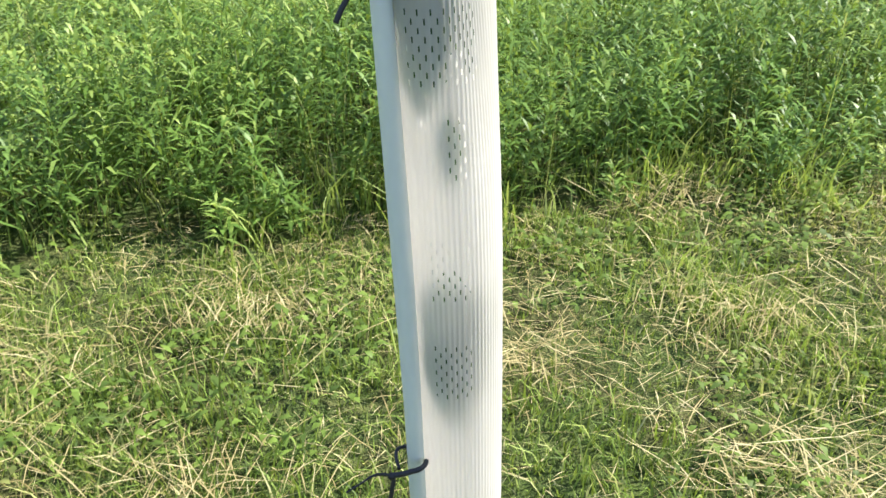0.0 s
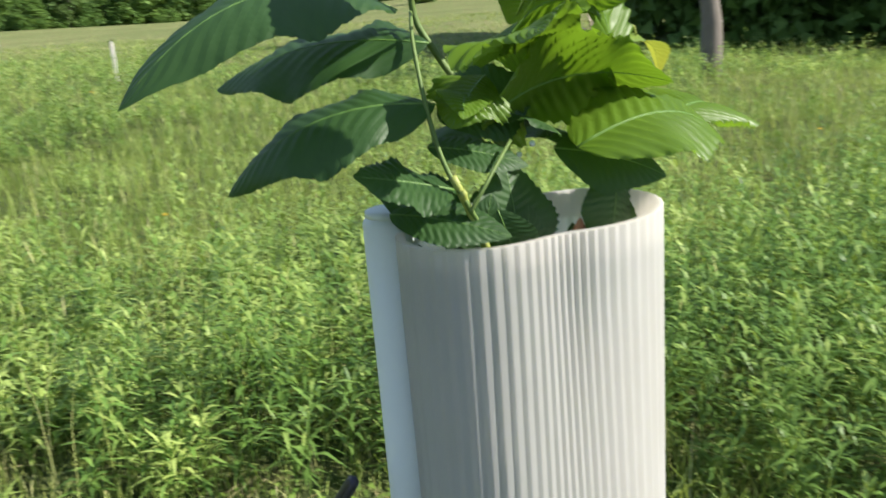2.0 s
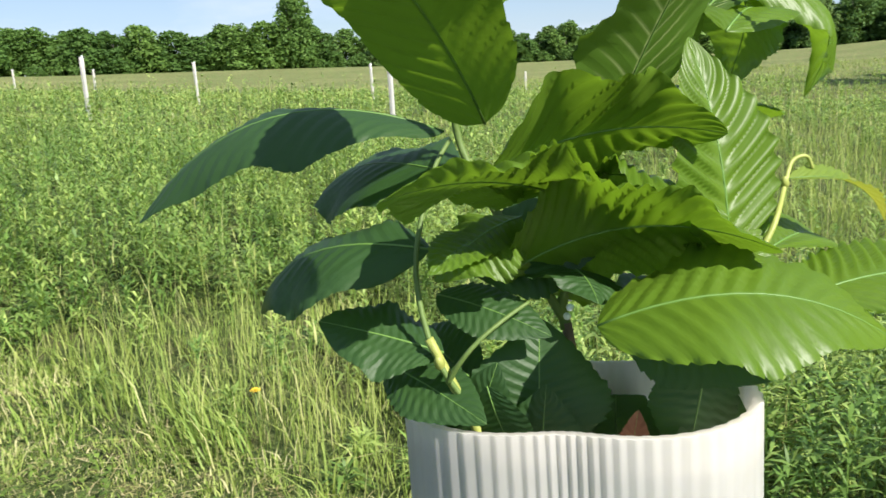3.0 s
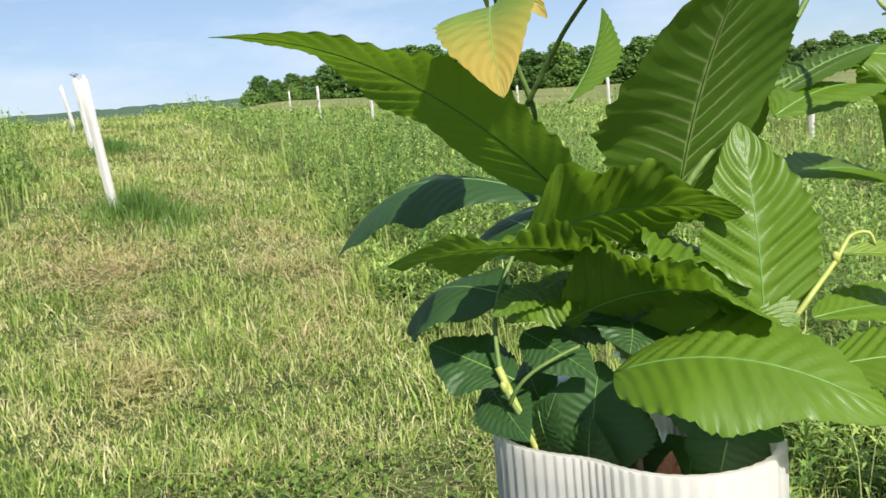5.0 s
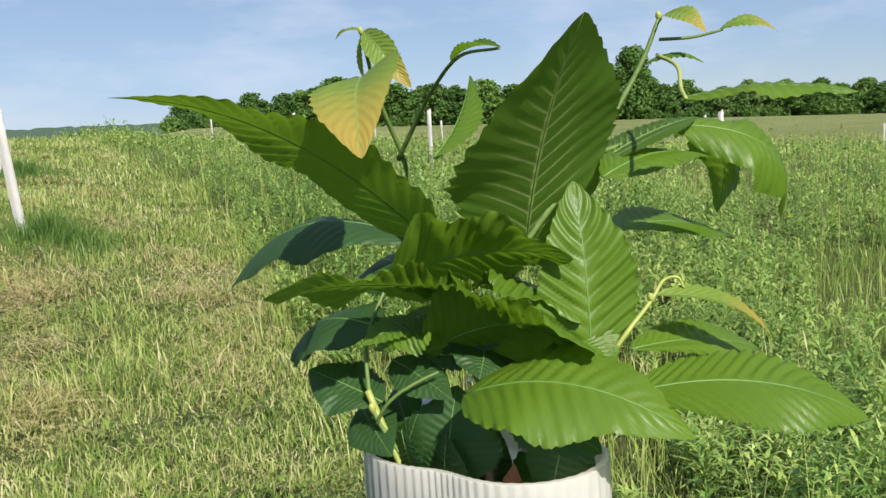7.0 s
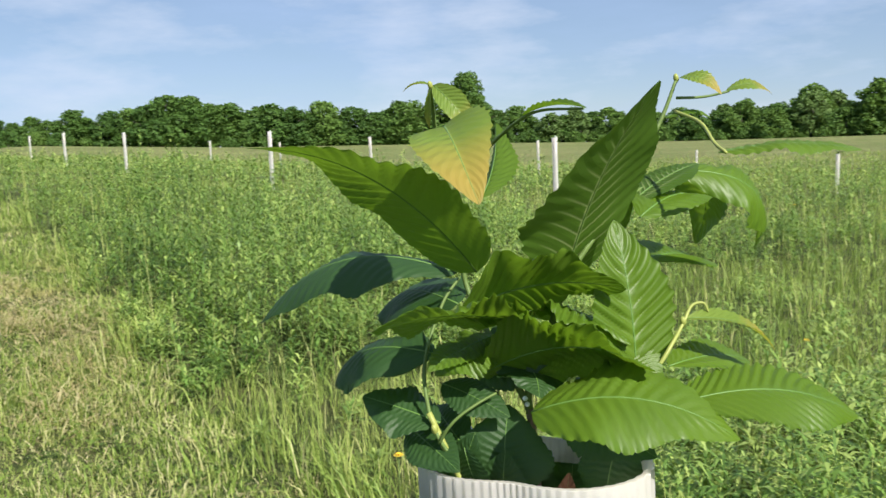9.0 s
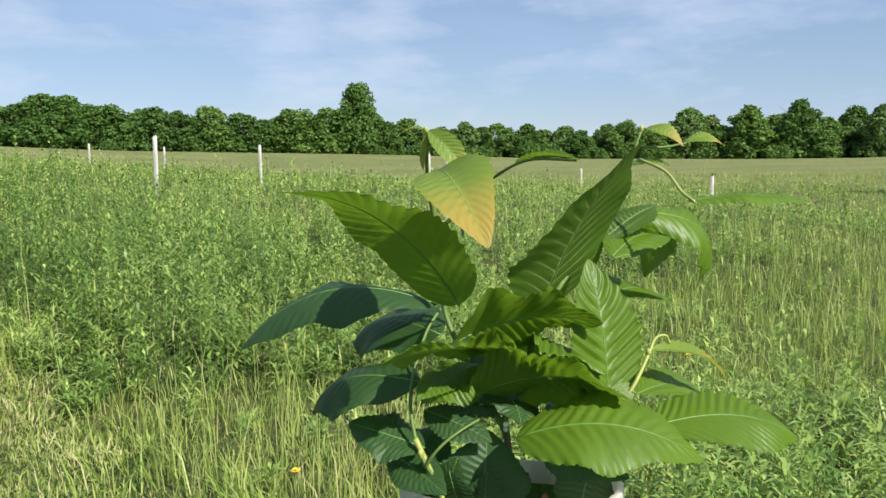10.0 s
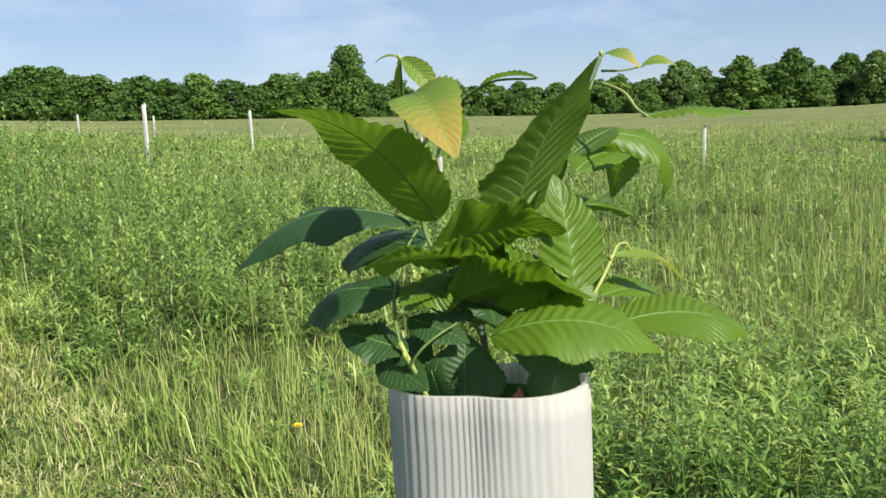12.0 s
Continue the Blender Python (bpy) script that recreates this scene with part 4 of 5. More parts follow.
leaf((16, 0, 1180), (24, -6, 1212), (0.3, -0.8, 0.3), 30, 0.05, 0.15, 0.1, M_MATURE_SHADED, 0.0003)
leaf((-18, -16, 1194), (-28, -18, 1228), (0.5, -0.8, 0.3), 30, 0.05, 0.1, 0.1, M_MATURE_SHADED, 0.0003)
leaf((-16, -6, 1186), (-24, 0, 1232), (0.72, -0.66, 0.1), 38, 0.06, -0.3, 0.15, M_MATURE_SHADED, 0.0003)
leaf((26, 26, 1240), (22, 18, 1198), (0.65, -0.60, 0.35), 28, 0.08, -0.2, 0.15, M_MATURE_SHADED, 0.0004)
leaf((6, 24, 1172), (8, 30, 1212), (0.8, -0.5, 0.2), 34, 0.05, 0.1, 0.2, M_MATURE_SHADED, 0.0004)
leaf((-10, 26, 1174), (-14, 31, 1222), (0.7, -0.6, 0.2), 32, 0.05, 0.1, 0.2, M_MATURE_SHADED, 0.0004)
leaf((20, 20, 1170), (24, 27, 1216), (0.8, -0.5, 0.2), 30, 0.05, 0.1, 0.2, M_MATURE_SHADED, 0.0004)
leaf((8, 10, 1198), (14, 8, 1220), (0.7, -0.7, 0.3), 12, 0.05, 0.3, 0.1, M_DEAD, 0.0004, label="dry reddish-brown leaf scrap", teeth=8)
leaf((-22, -24, 1228), (-60, -18, 1236), (0.2, -0.6, 0.78), 26, 0.08, 0.05, 0.2, M_MATURE_SHADED, 0.0003)
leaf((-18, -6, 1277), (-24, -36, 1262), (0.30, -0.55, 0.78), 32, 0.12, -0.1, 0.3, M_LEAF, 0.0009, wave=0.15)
leaf((-16, 12, 1252), (-50, 34, 1250), (-0.2, 0.2, 0.95), 40, 0.12, 0.0, 0.3, M_MATURE_SHADED, 0.0004, wave=0.12)
leaf((0, 16, 1250), (6, 54, 1240), (0.3, 0.2, 0.92), 38, 0.12, 0.0, 0.3, M_MATURE_SHADED, 0.0004, wave=0.12)
# leaves pressed against the inside of the wall
def pressed_leaf(z0, z1, ang, width, gap=0.0032):
    """A leaf squeezed flat against the sleeve: tip down, bent round with the wall."""
    bm = bmesh.new()
    uvl = bm.loops.layers.uv.new("UVMap")
    nu, nv, teeth = 36, 8, 12
    rows = []
    for i in range(nu + 1):
        u = i / nu
        w = width / 2000 * (math.sin(math.pi * u ** 0.85) ** 0.7 if 0 < u < 1 else 0.0)
        z = z0 + (z1 - z0) * u
        row = []
        for j in range(-nv, nv + 1):
            q = j / nv
            edge = 0.95 + 0.08 * ((u * teeth) % 1.0) if abs(j) == nv else 1.0
            a = radians(ang) + q * w * edge / 0.045
            r = tube_radius(a, z) - gap - 0.0015 * math.sin(9 * u + ang) ** 2
            c = AXIS + tube_shift(z)
            row.append((bm.verts.new((c.x + r * math.cos(a), c.y + r * math.sin(a), z + 0.01 * q * q)), u, 0.5 + q / 2))
        rows.append(row)
    for r0, r1 in zip(rows, rows[1:]):
        for j in range(2 * nv):
            quad = (r0[j], r1[j], r1[j + 1], r0[j + 1])
            f = bm.faces.new([x[0] for x in quad])
            for lp, x in zip(f.loops, quad):
                lp[uvl].uv = (x[1], x[2])
    part("leaf", bm, M_MATURE_SHADED, seedling)


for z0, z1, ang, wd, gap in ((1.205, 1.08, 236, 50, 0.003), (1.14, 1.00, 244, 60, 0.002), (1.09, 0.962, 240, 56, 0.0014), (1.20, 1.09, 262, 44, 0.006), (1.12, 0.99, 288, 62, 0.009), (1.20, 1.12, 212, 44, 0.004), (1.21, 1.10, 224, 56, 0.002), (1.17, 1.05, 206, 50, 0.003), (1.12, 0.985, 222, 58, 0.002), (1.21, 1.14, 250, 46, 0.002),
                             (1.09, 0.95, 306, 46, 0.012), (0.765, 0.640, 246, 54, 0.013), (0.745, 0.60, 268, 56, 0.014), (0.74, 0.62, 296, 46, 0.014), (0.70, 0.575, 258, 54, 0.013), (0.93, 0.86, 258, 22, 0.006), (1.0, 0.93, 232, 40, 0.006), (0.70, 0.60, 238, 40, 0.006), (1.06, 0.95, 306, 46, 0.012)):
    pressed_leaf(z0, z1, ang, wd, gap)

# leaves crowded inside the sleeve, seen as shade through its wall
ri = random.Random(51)
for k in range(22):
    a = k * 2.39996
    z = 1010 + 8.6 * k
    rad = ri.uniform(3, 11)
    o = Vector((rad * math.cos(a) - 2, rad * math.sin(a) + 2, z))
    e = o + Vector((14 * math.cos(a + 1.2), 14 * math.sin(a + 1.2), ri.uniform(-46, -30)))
    leaf(tuple(o), tuple(e), (math.cos(a + 0.3), math.sin(a + 0.3), 0.3), ri.uniform(28, 40), 0.10, 0.0, 0.1, M_MATURE_SHADED, 0.0003, teeth=12)

# ---- the other planted tubes ----
def place(bearing, dist, lean=(0, 0)):
    b = radians(bearing)
    x, y = -dist * math.sin(b), dist * math.cos(b)
    return pose(x, y, float(height(x, y)), lean[0], lean[1], bearing - 90)


def far_wall(h):
    """Plain fluted sleeve for tubes seen from afar."""
    bm = bmesh.new()
    cols = 48
    rings = []
    for k, z in enumerate((0.0, h * 0.35, h * 0.7, h - 0.001, h - 0.001, h * 0.8)):
        rr = -0.003 if k > 3 else 0.0
        rings.append([bm.verts.new(((tube_radius(2 * math.pi * i / cols) + rr + (0.0006 if i % 2 else -0.0004)) * math.cos(2 * math.pi * i / cols), (tube_radius(2 * math.pi * i / cols) + rr + (0.0006 if i % 2 else -0.0004)) * math.sin(2 * math.pi * i / cols), z)) for i in range(cols)])
    for a, b in zip(rings, rings[1:]):
        for i in range(cols):
            bm.faces.new((a[i], a[(i + 1) % cols], b[(i + 1) % cols], b[i]))
    return bm


def far_rim(h):
    bm = bmesh.new()
    ring = [(tube_radius(2 * math.pi * i / 32) * math.cos(2 * math.pi * i / 32), tube_radius(2 * math.pi * i / 32) * math.sin(2 * math.pi * i / 32), h) for i in range(33)]
    sweep(bm, ring, 0.0028, 6, 1.0, False)
    return bm


def far_stake(h):
    bm = bmesh.new()
    sweep(bm, [(0, 0, -0.1), (0, 0, h - 0.01), (0, 0, h)], [0.0115, 0.0115, 0.009], 12)
    return bm


def sprig(seed, r=0.10):
    """A few small leaves showing above a tube."""
    g = random.Random(seed)
    bm = bmesh.new()
    sweep(bm, [(0, 0, -0.2), (0.005, 0, 0.02), (0.012, 0.008, 0.09)], [0.003, 0.0025, 0.001], 6)
    for k in range(9):
        a = k * 2.4 + g.uniform(-0.3, 0.3)
        e = g.uniform(-0.2, 0.9)
        d = Vector((math.cos(a) * math.cos(e), math.sin(a) * math.cos(e), math.sin(e)))
        s = d.cross(Vector((0, 0, 1))).normalized()
        o = Vector((0.005, 0, 0.01 + 0.009 * k))
        L = g.uniform(0.6, 1.0) * r
        v = [bm.verts.new(p) for p in (o, o + d * L * 0.3 - s * L * 0.16, o + d * L * 0.65 - s * L * 0.15, o + d * L + Vector((0, 0, -0.2 * L)), o + d * L * 0.65 + s * L * 0.15, o + d * L * 0.3 + s * L * 0.16)]
        bm.faces.new(v)
    return bm


M_SPRIG = plain("sprig_green", (0.03, 0.09, 0.02), (0.07, 0.17, 0.03), 60, 0.5, 0.0)
proto = {}
# bearing, distance, height over the ground, lean, has leaves above the rim
for bearing, dist, h, lean, leafy in (
        (99.9, 8.25, 1.28, (5, 1), False), (100.2, 14.6, 1.22, (5, 1), True), (100.8, 23.0, 1.14, (9, 0), False), (73.3, 18.6, 1.24, (0, 1), False),
        (66.6, 26.0, 1.22, (1, 0), False), (82.2, 27.0, 1.22, (0, 0), False), (85.6, 33.0, 1.20, (0, 0), False), (54.3, 14.6, 1.22, (0, 0), False), (55.4, 29.5, 1.24, (1, 1), False),
        (36.9, 23.0, 0.96, (0, -1), True), (76.9, 46.0, 1.20, (0, 0), False), (72.5, 42.0, 1.20, (0, 0), False), (87.4, 47.0, 1.20, (0, 0), False), (45.3, 44.0, 1.10, (0, 0), False), (10.4, 9.6, 1.22, (1, 5), False), (9.4, 17.0, 1.20, (0, -5), False), (-15.4, 15.5, 1.20, (1, -1), False)):
    m = place(bearing, dist, lean)
    key = round(h, 2)
    if key not in proto:
        t = thing("tree_tube", "white ribbed tree tube standing in meadow grass", "tree tube", "tree tubes", m)
        part("wall", far_wall(h), M_TUBE, t)
        part("rim", far_rim(h), M_TUBE, t)
        s = thing("stake", "pale stake beside a white tree tube", "stake", "stakes", m @ pose(-0.058, 0.02, 0))
        part("pole", far_stake(h + 0.03), M_STAKE, s)
        proto[key] = (t, s)
    else:
        copy_thing(proto[key][0], m)
        copy_thing(proto[key][1], m @ pose(-0.058, 0.02, 0))
    if leafy:
        g = thing("seedling", "small dark green seedling topping a tree tube", "seedling", "seedlings", m @ pose(0, 0, h))
        part("shoot", sprig(int(dist)), M_SPRIG, g, smooth=False)


# ---- the utility vehicle by the wood ----
M_BODY = plain("beige_body", (0.42, 0.33, 0.25), (0.55, 0.45, 0.36), 6, 0.4, 0.03)
M_ROOF = plain("dark_roof", (0.012, 0.016, 0.025), (0.03, 0.035, 0.05), 10, 0.35, 0.02)
M_RUBBER = plain("rubber", (0.012, 0.012, 0.012), (0.035, 0.033, 0.03), 40, 0.85, 0.3)
M_RIM = plain("rim_metal", (0.35, 0.35, 0.35), (0.5, 0.5, 0.5), 30, 0.4, 0.05, 0.8)
M_WHITE = plain("white_tank", (0.72, 0.74, 0.76), (0.82, 0.84, 0.85), 15, 0.4, 0.03)
M_DARK = plain("dark_trim", (0.015, 0.015, 0.018), (0.04, 0.04, 0.045), 20, 0.6, 0.05)


def vehicle(at):
    v = thing("utility_vehicle", "small beige utility vehicle with dark roof, parked in grass", "utility vehicle", "", at)
    bm = bmesh.new()
    prof = [(-1.35, 0.42), (1.42, 0.42), (1.46, 0.70), (1.30, 0.86), (0.62, 1.08), (0.50, 0.78), (-0.40, 0.70), (-0.44, 0.92), (-1.38, 0.92)]
    ring = [[bm.verts.new((x, sy * (0.62 if z < 0.8 else 0.55), z)) for x, z in prof] for sy in (-1, 1)]
    for k in range(len(prof)):
        j = (k + 1) % len(prof)
        bm.faces.new((ring[0][k], ring[0][j], ring[1][j], ring[1][k]))
    bm.faces.new(ring[0][::-1])
    bm.faces.new(ring[1])
    bmesh.ops.recalc_face_normals(bm, faces=bm.faces[:])
    bmesh.ops.bevel(bm, geom=bm.edges[:], offset=0.03, segments=2, affect="EDGES")
    part("body", bm, M_BODY, v)
    bm = bmesh.new()
    box(bm, (1.35, 1.22, 0.07), (-0.02, 0, 1.88), 0.02, (0, -2, 0))
    part("roof", bm, M_ROOF, v)
    for sy in (-0.54, 0.54):
        bm = bmesh.new()
        sweep(bm, [(0.62, sy, 1.06), (0.50, sy, 1.45), (0.34, sy, 1.86)], 0.035, 8)
        part("front_pillar", bm, M_BODY, v)
        bm = bmesh.new()
        sweep(bm, [(-0.48, sy, 0.90), (-0.50, sy, 1.4), (-0.52, sy, 1.86)], 0.032, 8)
        part("rear_pillar", bm, M_DARK, v)
        bm = bmesh.new()
        box(bm, (0.46, 0.46, 0.14), (-0.12, sy * 0.5, 0.80), 0.04)
        part("seat", bm, M_DARK, v)
        bm = bmesh.new()
        box(bm, (0.12, 0.46, 0.50), (-0.36, sy * 0.5, 1.10), 0.04, (0, -8, 0))
        part("backrest", bm, M_DARK, v)
        bm = bmesh.new()
        bmesh.ops.create_uvsphere(bm, u_segments=12, v_segments=8, radius=0.07, matrix=pose(1.40, sy * 0.8, 0.76) @ Matrix.Diagonal((0.5, 1, 0.8, 1)))
        part("headlight", bm, M_WHITE, v)
    bm = bmesh.new()
    box(bm, (0.34, 0.50, 0.52), (-0.86, 0.0, 1.20), 0.05)
    part("tank", bm, M_WHITE, v, "white plastic tank")
    bm = bmesh.new()
    bmesh.ops.create_cone(bm, segments=20, radius1=0.17, radius2=0.17, depth=0.02, cap_ends=True, matrix=pose(0.34, 0.25, 1.12, 0, -60, 0))
    part("steering_wheel", bm, M_DARK, v)
    for x in (-0.92, 0.95):
        for sy in (-0.60, 0.60):
            bm = bmesh.new()
            n = 28
            rings = []
            for r, w in ((0.17, -0.11), (0.29, -0.12), (0.325, -0.08), (0.325, 0.08), (0.29, 0.12), (0.17, 0.11)):
                rings.append([bm.verts.new((x + (r + (0.008 if i % 2 and 0.3 < r else 0)) * math.cos(2 * math.pi * i / n), sy + w, 0.325 + r * math.sin(2 * math.pi * i / n))) for i in range(n)])
            for a, b in zip(rings, rings[1:]):
                for i in range(n):
                    bm.faces.new((a[i], a[(i + 1) % n], b[(i + 1) % n], b[i]))
            w = part("wheel", bm, M_RUBBER, v)
            bm = bmesh.new()
            bmesh.ops.create_cone(bm, segments=20, radius1=0.175, radius2=0.15, depth=0.18, cap_ends=True, matrix=pose(x, sy, 0.325, 90, 0, 0))
            part("rim", bm, M_RIM, w)


vx, vy = -31 * math.sin(radians(7.8)), 31 * math.cos(radians(7.8))
vehicle(pose(vx, vy, float(height(vx, vy)), 0, 0, -28))


# ---- dandelions ----
M_YELLOW = plain("dandelion_yellow", (0.75, 0.50, 0.02), (0.85, 0.62, 0.05), 90, 0.7, 0.2)


def dandelion(x, y, h, r):
    z = float(height(x, y))
    d = thing("dandelion", "yellow dandelion flower on a thin green stalk", "flower", "dandelions", pose(x, y, z))
    bm = bmesh.new()
    sweep(bm, [(0, 0, 0), (0.006, 0, h * 0.5), (0.002, 0.004, h)], 0.0022, 6)
    part("flower_stalk", bm, M_STEM, d)
    bm = bmesh.new()
    for ring, n, el in ((1.0, 22, 0.12), (0.75, 18, 0.5), (0.45, 12, 0.95)):
        for k in range(n):
            a = 2 * math.pi * k / n + ring
            o = Vector((0.002, 0.004, h))
            t = o + Vector((math.cos(a) * math.cos(el), math.sin(a) * math.cos(el), math.sin(el))) * r * ring
            s = Vector((-math.sin(a), math.cos(a), 0)) * r * 0.11
            bm.faces.new([bm.verts.new(p) for p in (o, t - s, t + s)])
    part("petals", bm, M_YELLOW, d, smooth=False)


for x, y, h, r in ((-2.33, 0.985, 0.20, 0.018), (-2.2, 2.9, 0.40, 0.016), (-3.3, 2.2, 0.42, 0.015), (-1.4, 4.6, 0.45, 0.018), (-5.2, 4.4, 0.46, 0.018), (-6.4, 7.9, 0.50, 0.022), (0.9, 6.2, 0.46, 0.018), (-8.2, 3.0, 0.48, 0.022)):
    dandelion(x, y, h, r)

# ---- trees ----
def foliage_mat(name, stops):
    m, nt, b = nodes_of(name)
    g = nt.nodes.new("ShaderNodeNewGeometry")
    i = nt.nodes.new("ShaderNodeObjectInfo")
    f = math_node(nt, "ADD", math_node(nt, "MULTIPLY", g.outputs["Random Per Island"], 0.42), math_node(nt, "MULTIPLY", i.outputs["Random"], 0.58))
    c = ramp_node(nt, f, stops)
    nt.links.new(c, b.inputs["Base Color"])
    b.inputs["Roughness"].default_value = 0.6
    b.inputs["Specular IOR Level"].default_value = 0.2
    through_light(nt, b, mix_node(nt, 0.5, c, (0.16, 0.24, 0.03)), 0.30)
    return m


M_CROWN = foliage_mat("tree_foliage", [(0.0, (0.045, 0.100, 0.024)), (0.5, (0.085, 0.165, 0.034)), (1.0, (0.15, 0.25, 0.052))])
M_CROWN_LIGHT = foliage_mat("light_foliage", [(0.0, (0.09, 0.15, 0.04)), (0.5, (0.13, 0.21, 0.06)), (1.0, (0.18, 0.27, 0.09))])
M_TRUNK = plain("tree_bark", (0.09, 0.075, 0.06), (0.24, 0.21, 0.18), 5, 0.9, 0.6)


def crown_mesh(seed, h, w, lobes, cards, card, low=0.12):
    """Leaf clumps on many small billows that ride on a tall uneven crown."""
    g = np.random.default_rng(seed)
    cs, rs = [], []
    lean = g.uniform(-0.12, 0.12, 2) * w
    for k in range(lobes):
        t = (k + g.random()) / lobes
        z = h * (low + (0.95 - low) * t)
        spread = w * 0.5 * max(0.10, math.sin(math.pi * min(1, 0.30 + 0.66 * t)) ** 0.8)
        a = k * 2.39996 + g.uniform(-0.7, 0.7)
        rad = spread * g.uniform(0.45, 0.98)
        cs.append((rad * math.cos(a) + lean[0] * t, rad * math.sin(a) + lean[1] * t, z))
        rs.append(w * g.uniform(0.09, 0.19) * (1.15 - 0.45 * t))
    cs, rs = np.array(cs), np.array(rs)
    pick = g.choice(lobes, cards, p=rs ** 2 / (rs ** 2).sum())
    d = g.normal(size=(cards, 3))
    d /= np.linalg.norm(d, axis=1)[:, None]
    d[:, 2] = np.abs(d[:, 2]) * np.where(g.random(cards) < 0.70, 1, -1)
    p = cs[pick] + d * (rs[pick] * (1.18 - 0.6 * g.random(cards) ** 2.0))[:, None] * np.array([1, 1, 0.95])
    nrm = d + g.normal(scale=0.75, size=(cards, 3))
    nrm /= np.linalg.norm(nrm, axis=1)[:, None]
    u = np.cross(nrm, g.normal(size=(cards, 3)))
    u /= np.linalg.norm(u, axis=1)[:, None]
    v = np.cross(nrm, u)
    s = card * g.uniform(0.5, 1.3, cards)[:, None]
    q = np.stack([p - u * s * 1.1, p + u * s + nrm * s * 0.25, p + v * s * 1.5], 1).reshape(-1, 3)
    f = np.arange(cards * 3).reshape(-1, 3)
    return q, f


def tree(seed, h, w, at, label, lobes=26, cards=1500, card=0.34, low=0.12, mat=None, trunk_r=0.16, group="trees", bare=0.35):
    t = thing("tree", label, "tree", group, at)
    g = random.Random(seed)
    bm = bmesh.new()
    bend = [(0, 0, -0.3)] + [(g.uniform(-0.02, 0.02) * h * k, g.uniform(-0.02, 0.02) * h * k, h * 0.16 * k) for k in range(1, 6)]
    sweep(bm, smooth_path(bend, 3), [trunk_r * (1.25 - 1.1 * k / 15) for k in range(16)], 9)
    for k in range(7):
        z = h * g.uniform(bare, 0.75)
        a = g.uniform(0, 6.28)
        L = w * g.uniform(0.25, 0.42)
        sweep(bm, [(0, 0, z), (L * 0.5 * math.cos(a), L * 0.5 * math.sin(a), z + L * 0.35), (L * math.cos(a), L * math.sin(a), z + L * 0.7)], [trunk_r * 0.35, trunk_r * 0.22, trunk_r * 0.08], 6)
    part("trunk", bm, M_TRUNK, t)
    q, f = crown_mesh(seed, h, w, lobes, cards, card, low)
    c = soup("crown", q, f, np.zeros(len(q)), mat or M_CROWN)
    c.parent = t
    return t


rt = random.Random(42)
WOOD_LABEL = "broad green deciduous tree in a distant tree line"
protos = [tree(100 + k, 10.0, (6.4, 8.0, 7.2, 5.6, 8.6, 6.8, 7.6)[k], pose(0, 0, 0), WOOD_LABEL, 64, 4800, 0.29, 0.05, M_CROWN_LIGHT if k % 4 == 3 else M_CROWN) for k in range(7)]
protos.append(tree(120, 13.5, 9.0, pose(0, 0, 0), "tall tree standing above the tree line", 80, 8000, 0.28, 0.05))
used = set()


def plant(k, bearing, dist, s, sz=1.0):
    b = radians(bearing)
    x, y = -dist * math.sin(b), dist * math.cos(b)
    m = pose(x, y, float(height(x, y)) - 0.2, 0, 0, rt.uniform(0, 360)) @ Matrix.Diagonal((s, s, s * sz, 1))
    if k not in used:
        used.add(k)
        protos[k].matrix_basis = m
        return protos[k]
    return copy_thing(protos[k], m)


# the long tree line across the meadow
SKYLINE = ((18, 0.68), (24, 0.72), (28, 0.78), (32, 0.84), (36, 0.76), (40, 0.70), (44, 0.62), (48, 0.60), (52, 0.62), (56, 0.72), (60, 0.90), (64, 0.86), (68, 0.82), (72, 0.92), (76, 0.98), (80, 0.86), (84, 0.72), (88, 0.60), (90, 0.52))
b = 22.0
while b < 90:
    s = 1.16 * float(lerp_knots(b, SKYLINE)) * rt.uniform(0.80, 1.12)
    plant(rt.randrange(7), b, 172 + rt.uniform(-4, 4), s * 1.2, rt.uniform(0.86, 1.10) / 1.2)
    b += rt.uniform(0.75, 1.15)
b = 23.0
while b < 44:
    plant(rt.randrange(7), b, 181 + rt.uniform(-3, 3), 1.06, rt.uniform(0.80, 0.92) * (1.0 - 0.16 * max(0.0, b - 36) / 8))
    b += rt.uniform(0.65, 0.95)
# shrubs and low boughs closing the foot of the tree line
protos.append(tree(140, 3.4, 6.4, pose(0, 0, 0), "low leafy shrub at the foot of the tree line", 30, 1300, 0.28, 0.0, None, 0.06, "shrubs", 0.1))
b = 22.0
while b < 90:
    plant(8, b, 169 + rt.uniform(-2, 2), rt.uniform(0.55, 0.95))
    b += rt.uniform(1.1, 1.9)
plant(7, 60.3, 168, 1.02)
# the wood on the hill
protos.append(tree(150, 10.0, 7.4, pose(0, 0, 0), "small dark tree of a wood on the hilltop", 30, 900, 0.6, 0.03, None, 0.14, "hill trees"))
b = 6.0
while b < 23:
    plant(9, b, 200 + rt.uniform(-5, 5), rt.uniform(0.50, 0.62))
    b += rt.uniform(0.45, 0.75)
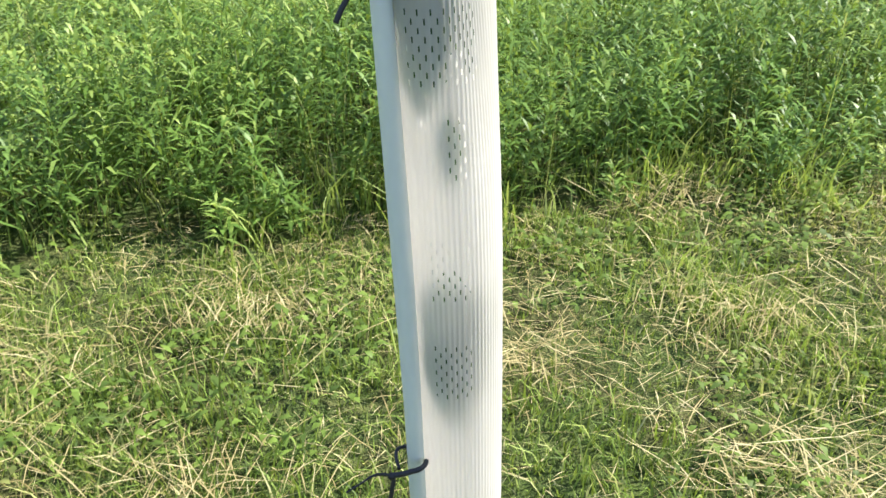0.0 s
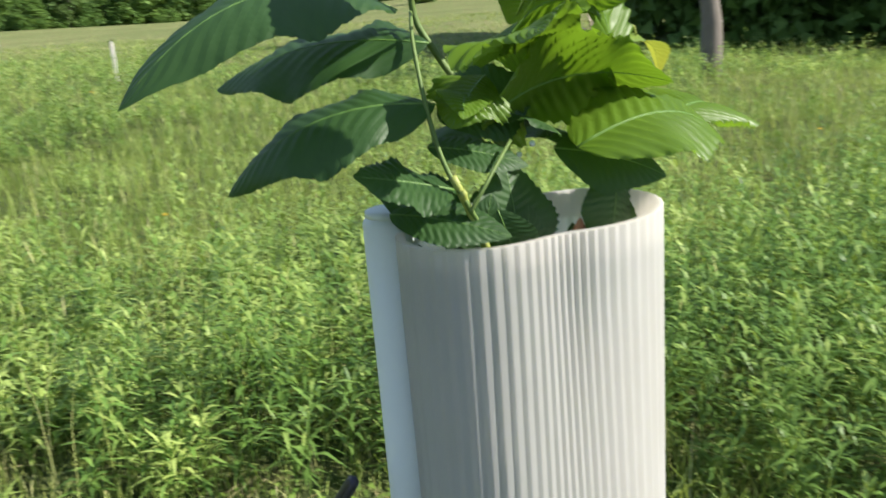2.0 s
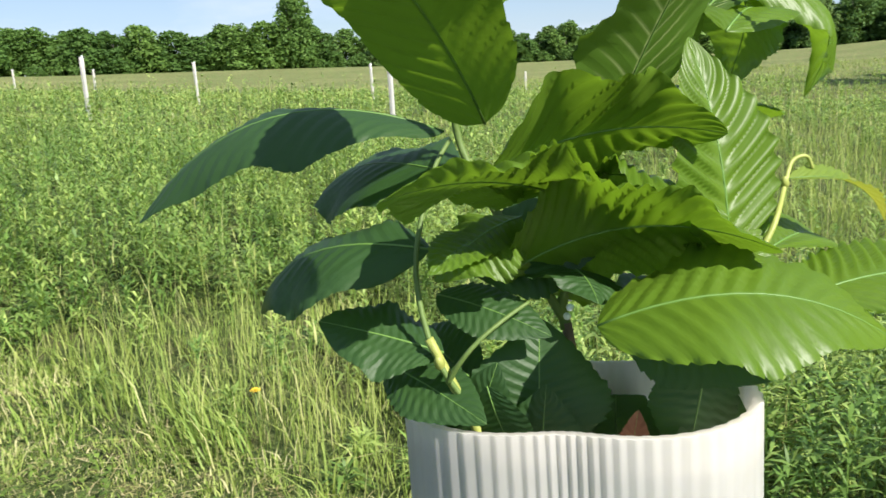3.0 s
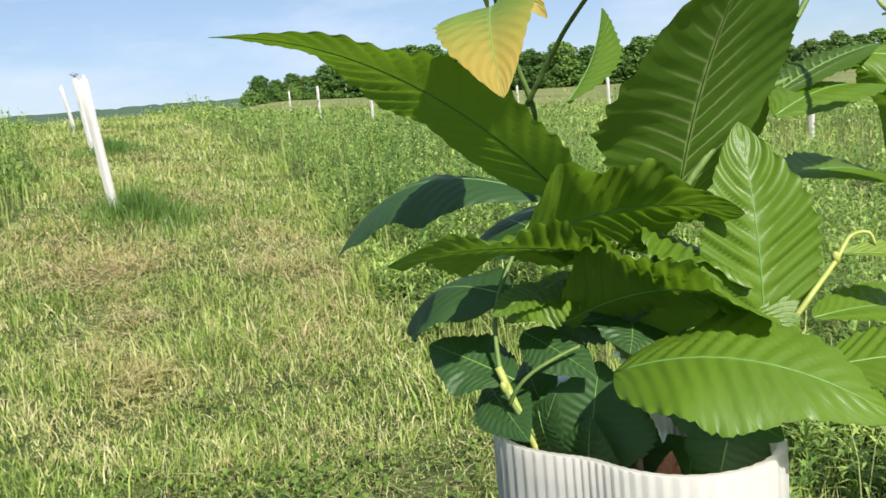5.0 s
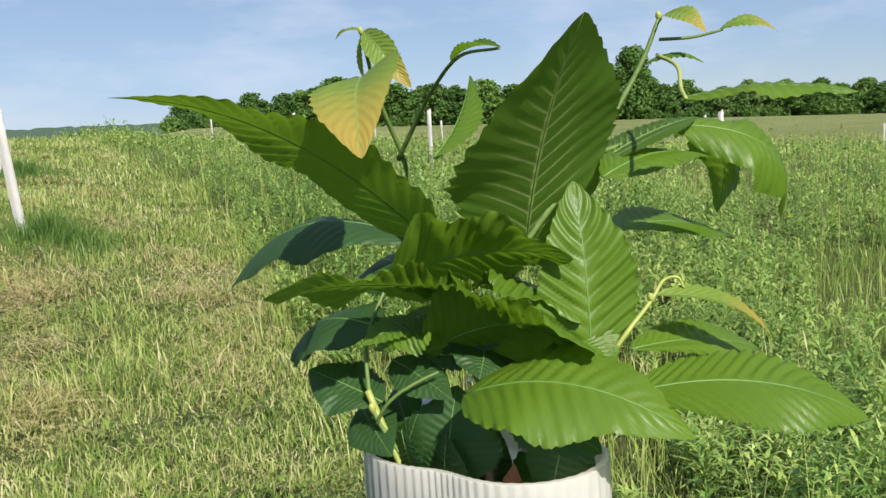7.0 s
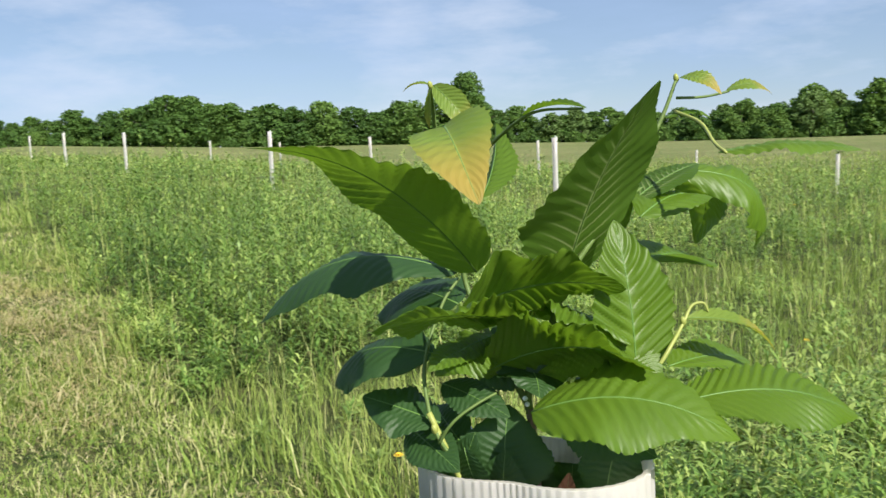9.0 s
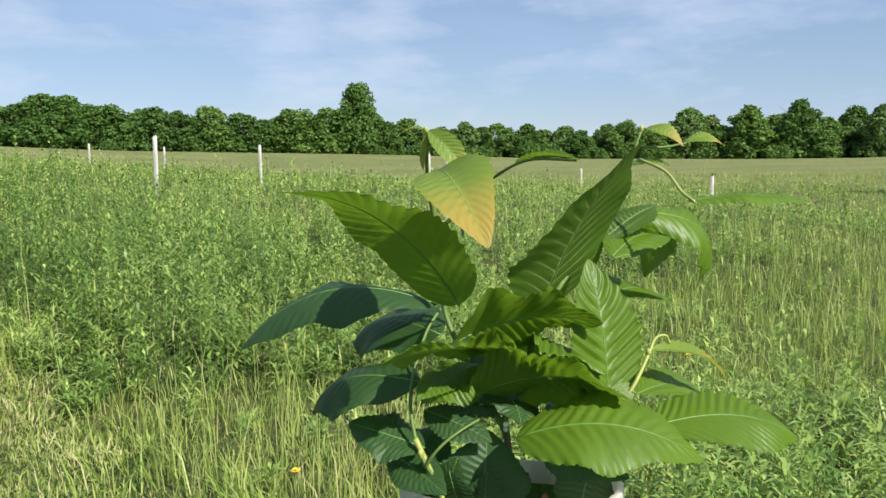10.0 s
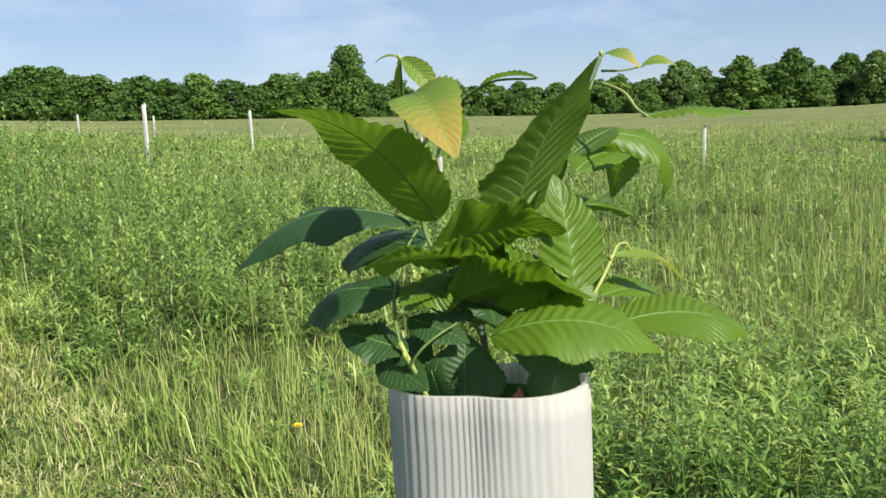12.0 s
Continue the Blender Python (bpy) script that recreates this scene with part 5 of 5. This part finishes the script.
# lone trees on the hillside
for bearing, dist, s in ((17.2, 118, 0.50), (11.8, 112, 0.46), (10.9, 116, 0.55)):
    plant(rt.randrange(7), bearing, dist, s)

# the wood close by to the north-east
near_wood = [tree(200 + k, 17.0, 7.5, pose(0, 0, 0), "tall dense tree at the edge of a shady wood", 60, 5200, 0.30, 0.0, None, 0.17, "wood trees", 0.25) for k in range(3)]
first = [True, True, True]
b = 3.4
k = 0
while b > -36:
    for dist in (40, 46):
        k += 1
        bb = b + rt.uniform(-1.5, 1.5) + (2.5 if dist > 43 else 0)
        if bb > 3.8:
            continue
        x, y = -dist * math.sin(radians(bb)), dist * math.cos(radians(bb))
        m = pose(x, y, float(height(x, y)) - 0.2, 0, 0, rt.uniform(0, 360)) @ Matrix.Diagonal([rt.uniform(0.85, 1.15)] * 3 + [1])
        i = k % 3
        if first[i]:
            first[i] = False
            near_wood[i].matrix_basis = m
        else:
            copy_thing(near_wood[i], m)
    b -= rt.uniform(4.2, 5.8)
x, y = -18.5 * math.sin(radians(-1.0)), 18.5 * math.cos(radians(-1.0))
tree(310, 6.8, 2.6, pose(x, y, float(height(x, y))), "grey-barked tree with a bare lower trunk", 16, 900, 0.22, 0.66, None, 0.20, "wood trees", 0.70)

# ---- far wooded ridge ----
def ridge():
    # blue of the distant haze is mixed into the woods' colour
    m = plain("far_woods", (0.025, 0.050, 0.035), (0.050, 0.085, 0.055), 0.05, 0.95, 0.0)
    verts, faces = [], []
    n = 160
    for i in range(n + 1):
        bb = 84 + 60 * i / n
        for dist, z in ((1450, -60.0), (1500, 1.35 + 1500 * math.tan(radians(1.60 + 0.04 * math.sin(bb * 0.35) + 0.02 * math.sin(bb * 1.9)))), (1800, -60.0)):
            verts.append((-dist * math.sin(radians(bb)), dist * math.cos(radians(bb)), z + (rt.uniform(-1.6, 1.6) if dist == 1500 else 0)))
    for i in range(n):
        for k in range(2):
            o = i * 3 + k
            faces.append((o, o + 3, o + 4, o + 1))
    me = bpy.data.meshes.new("backdrop")
    me.from_pydata(verts, [], faces)
    me.materials.append(m)
    tagged(new("backdrop", me), "long low wooded ridge on the horizon", "hills", "", "structure")


ridge()
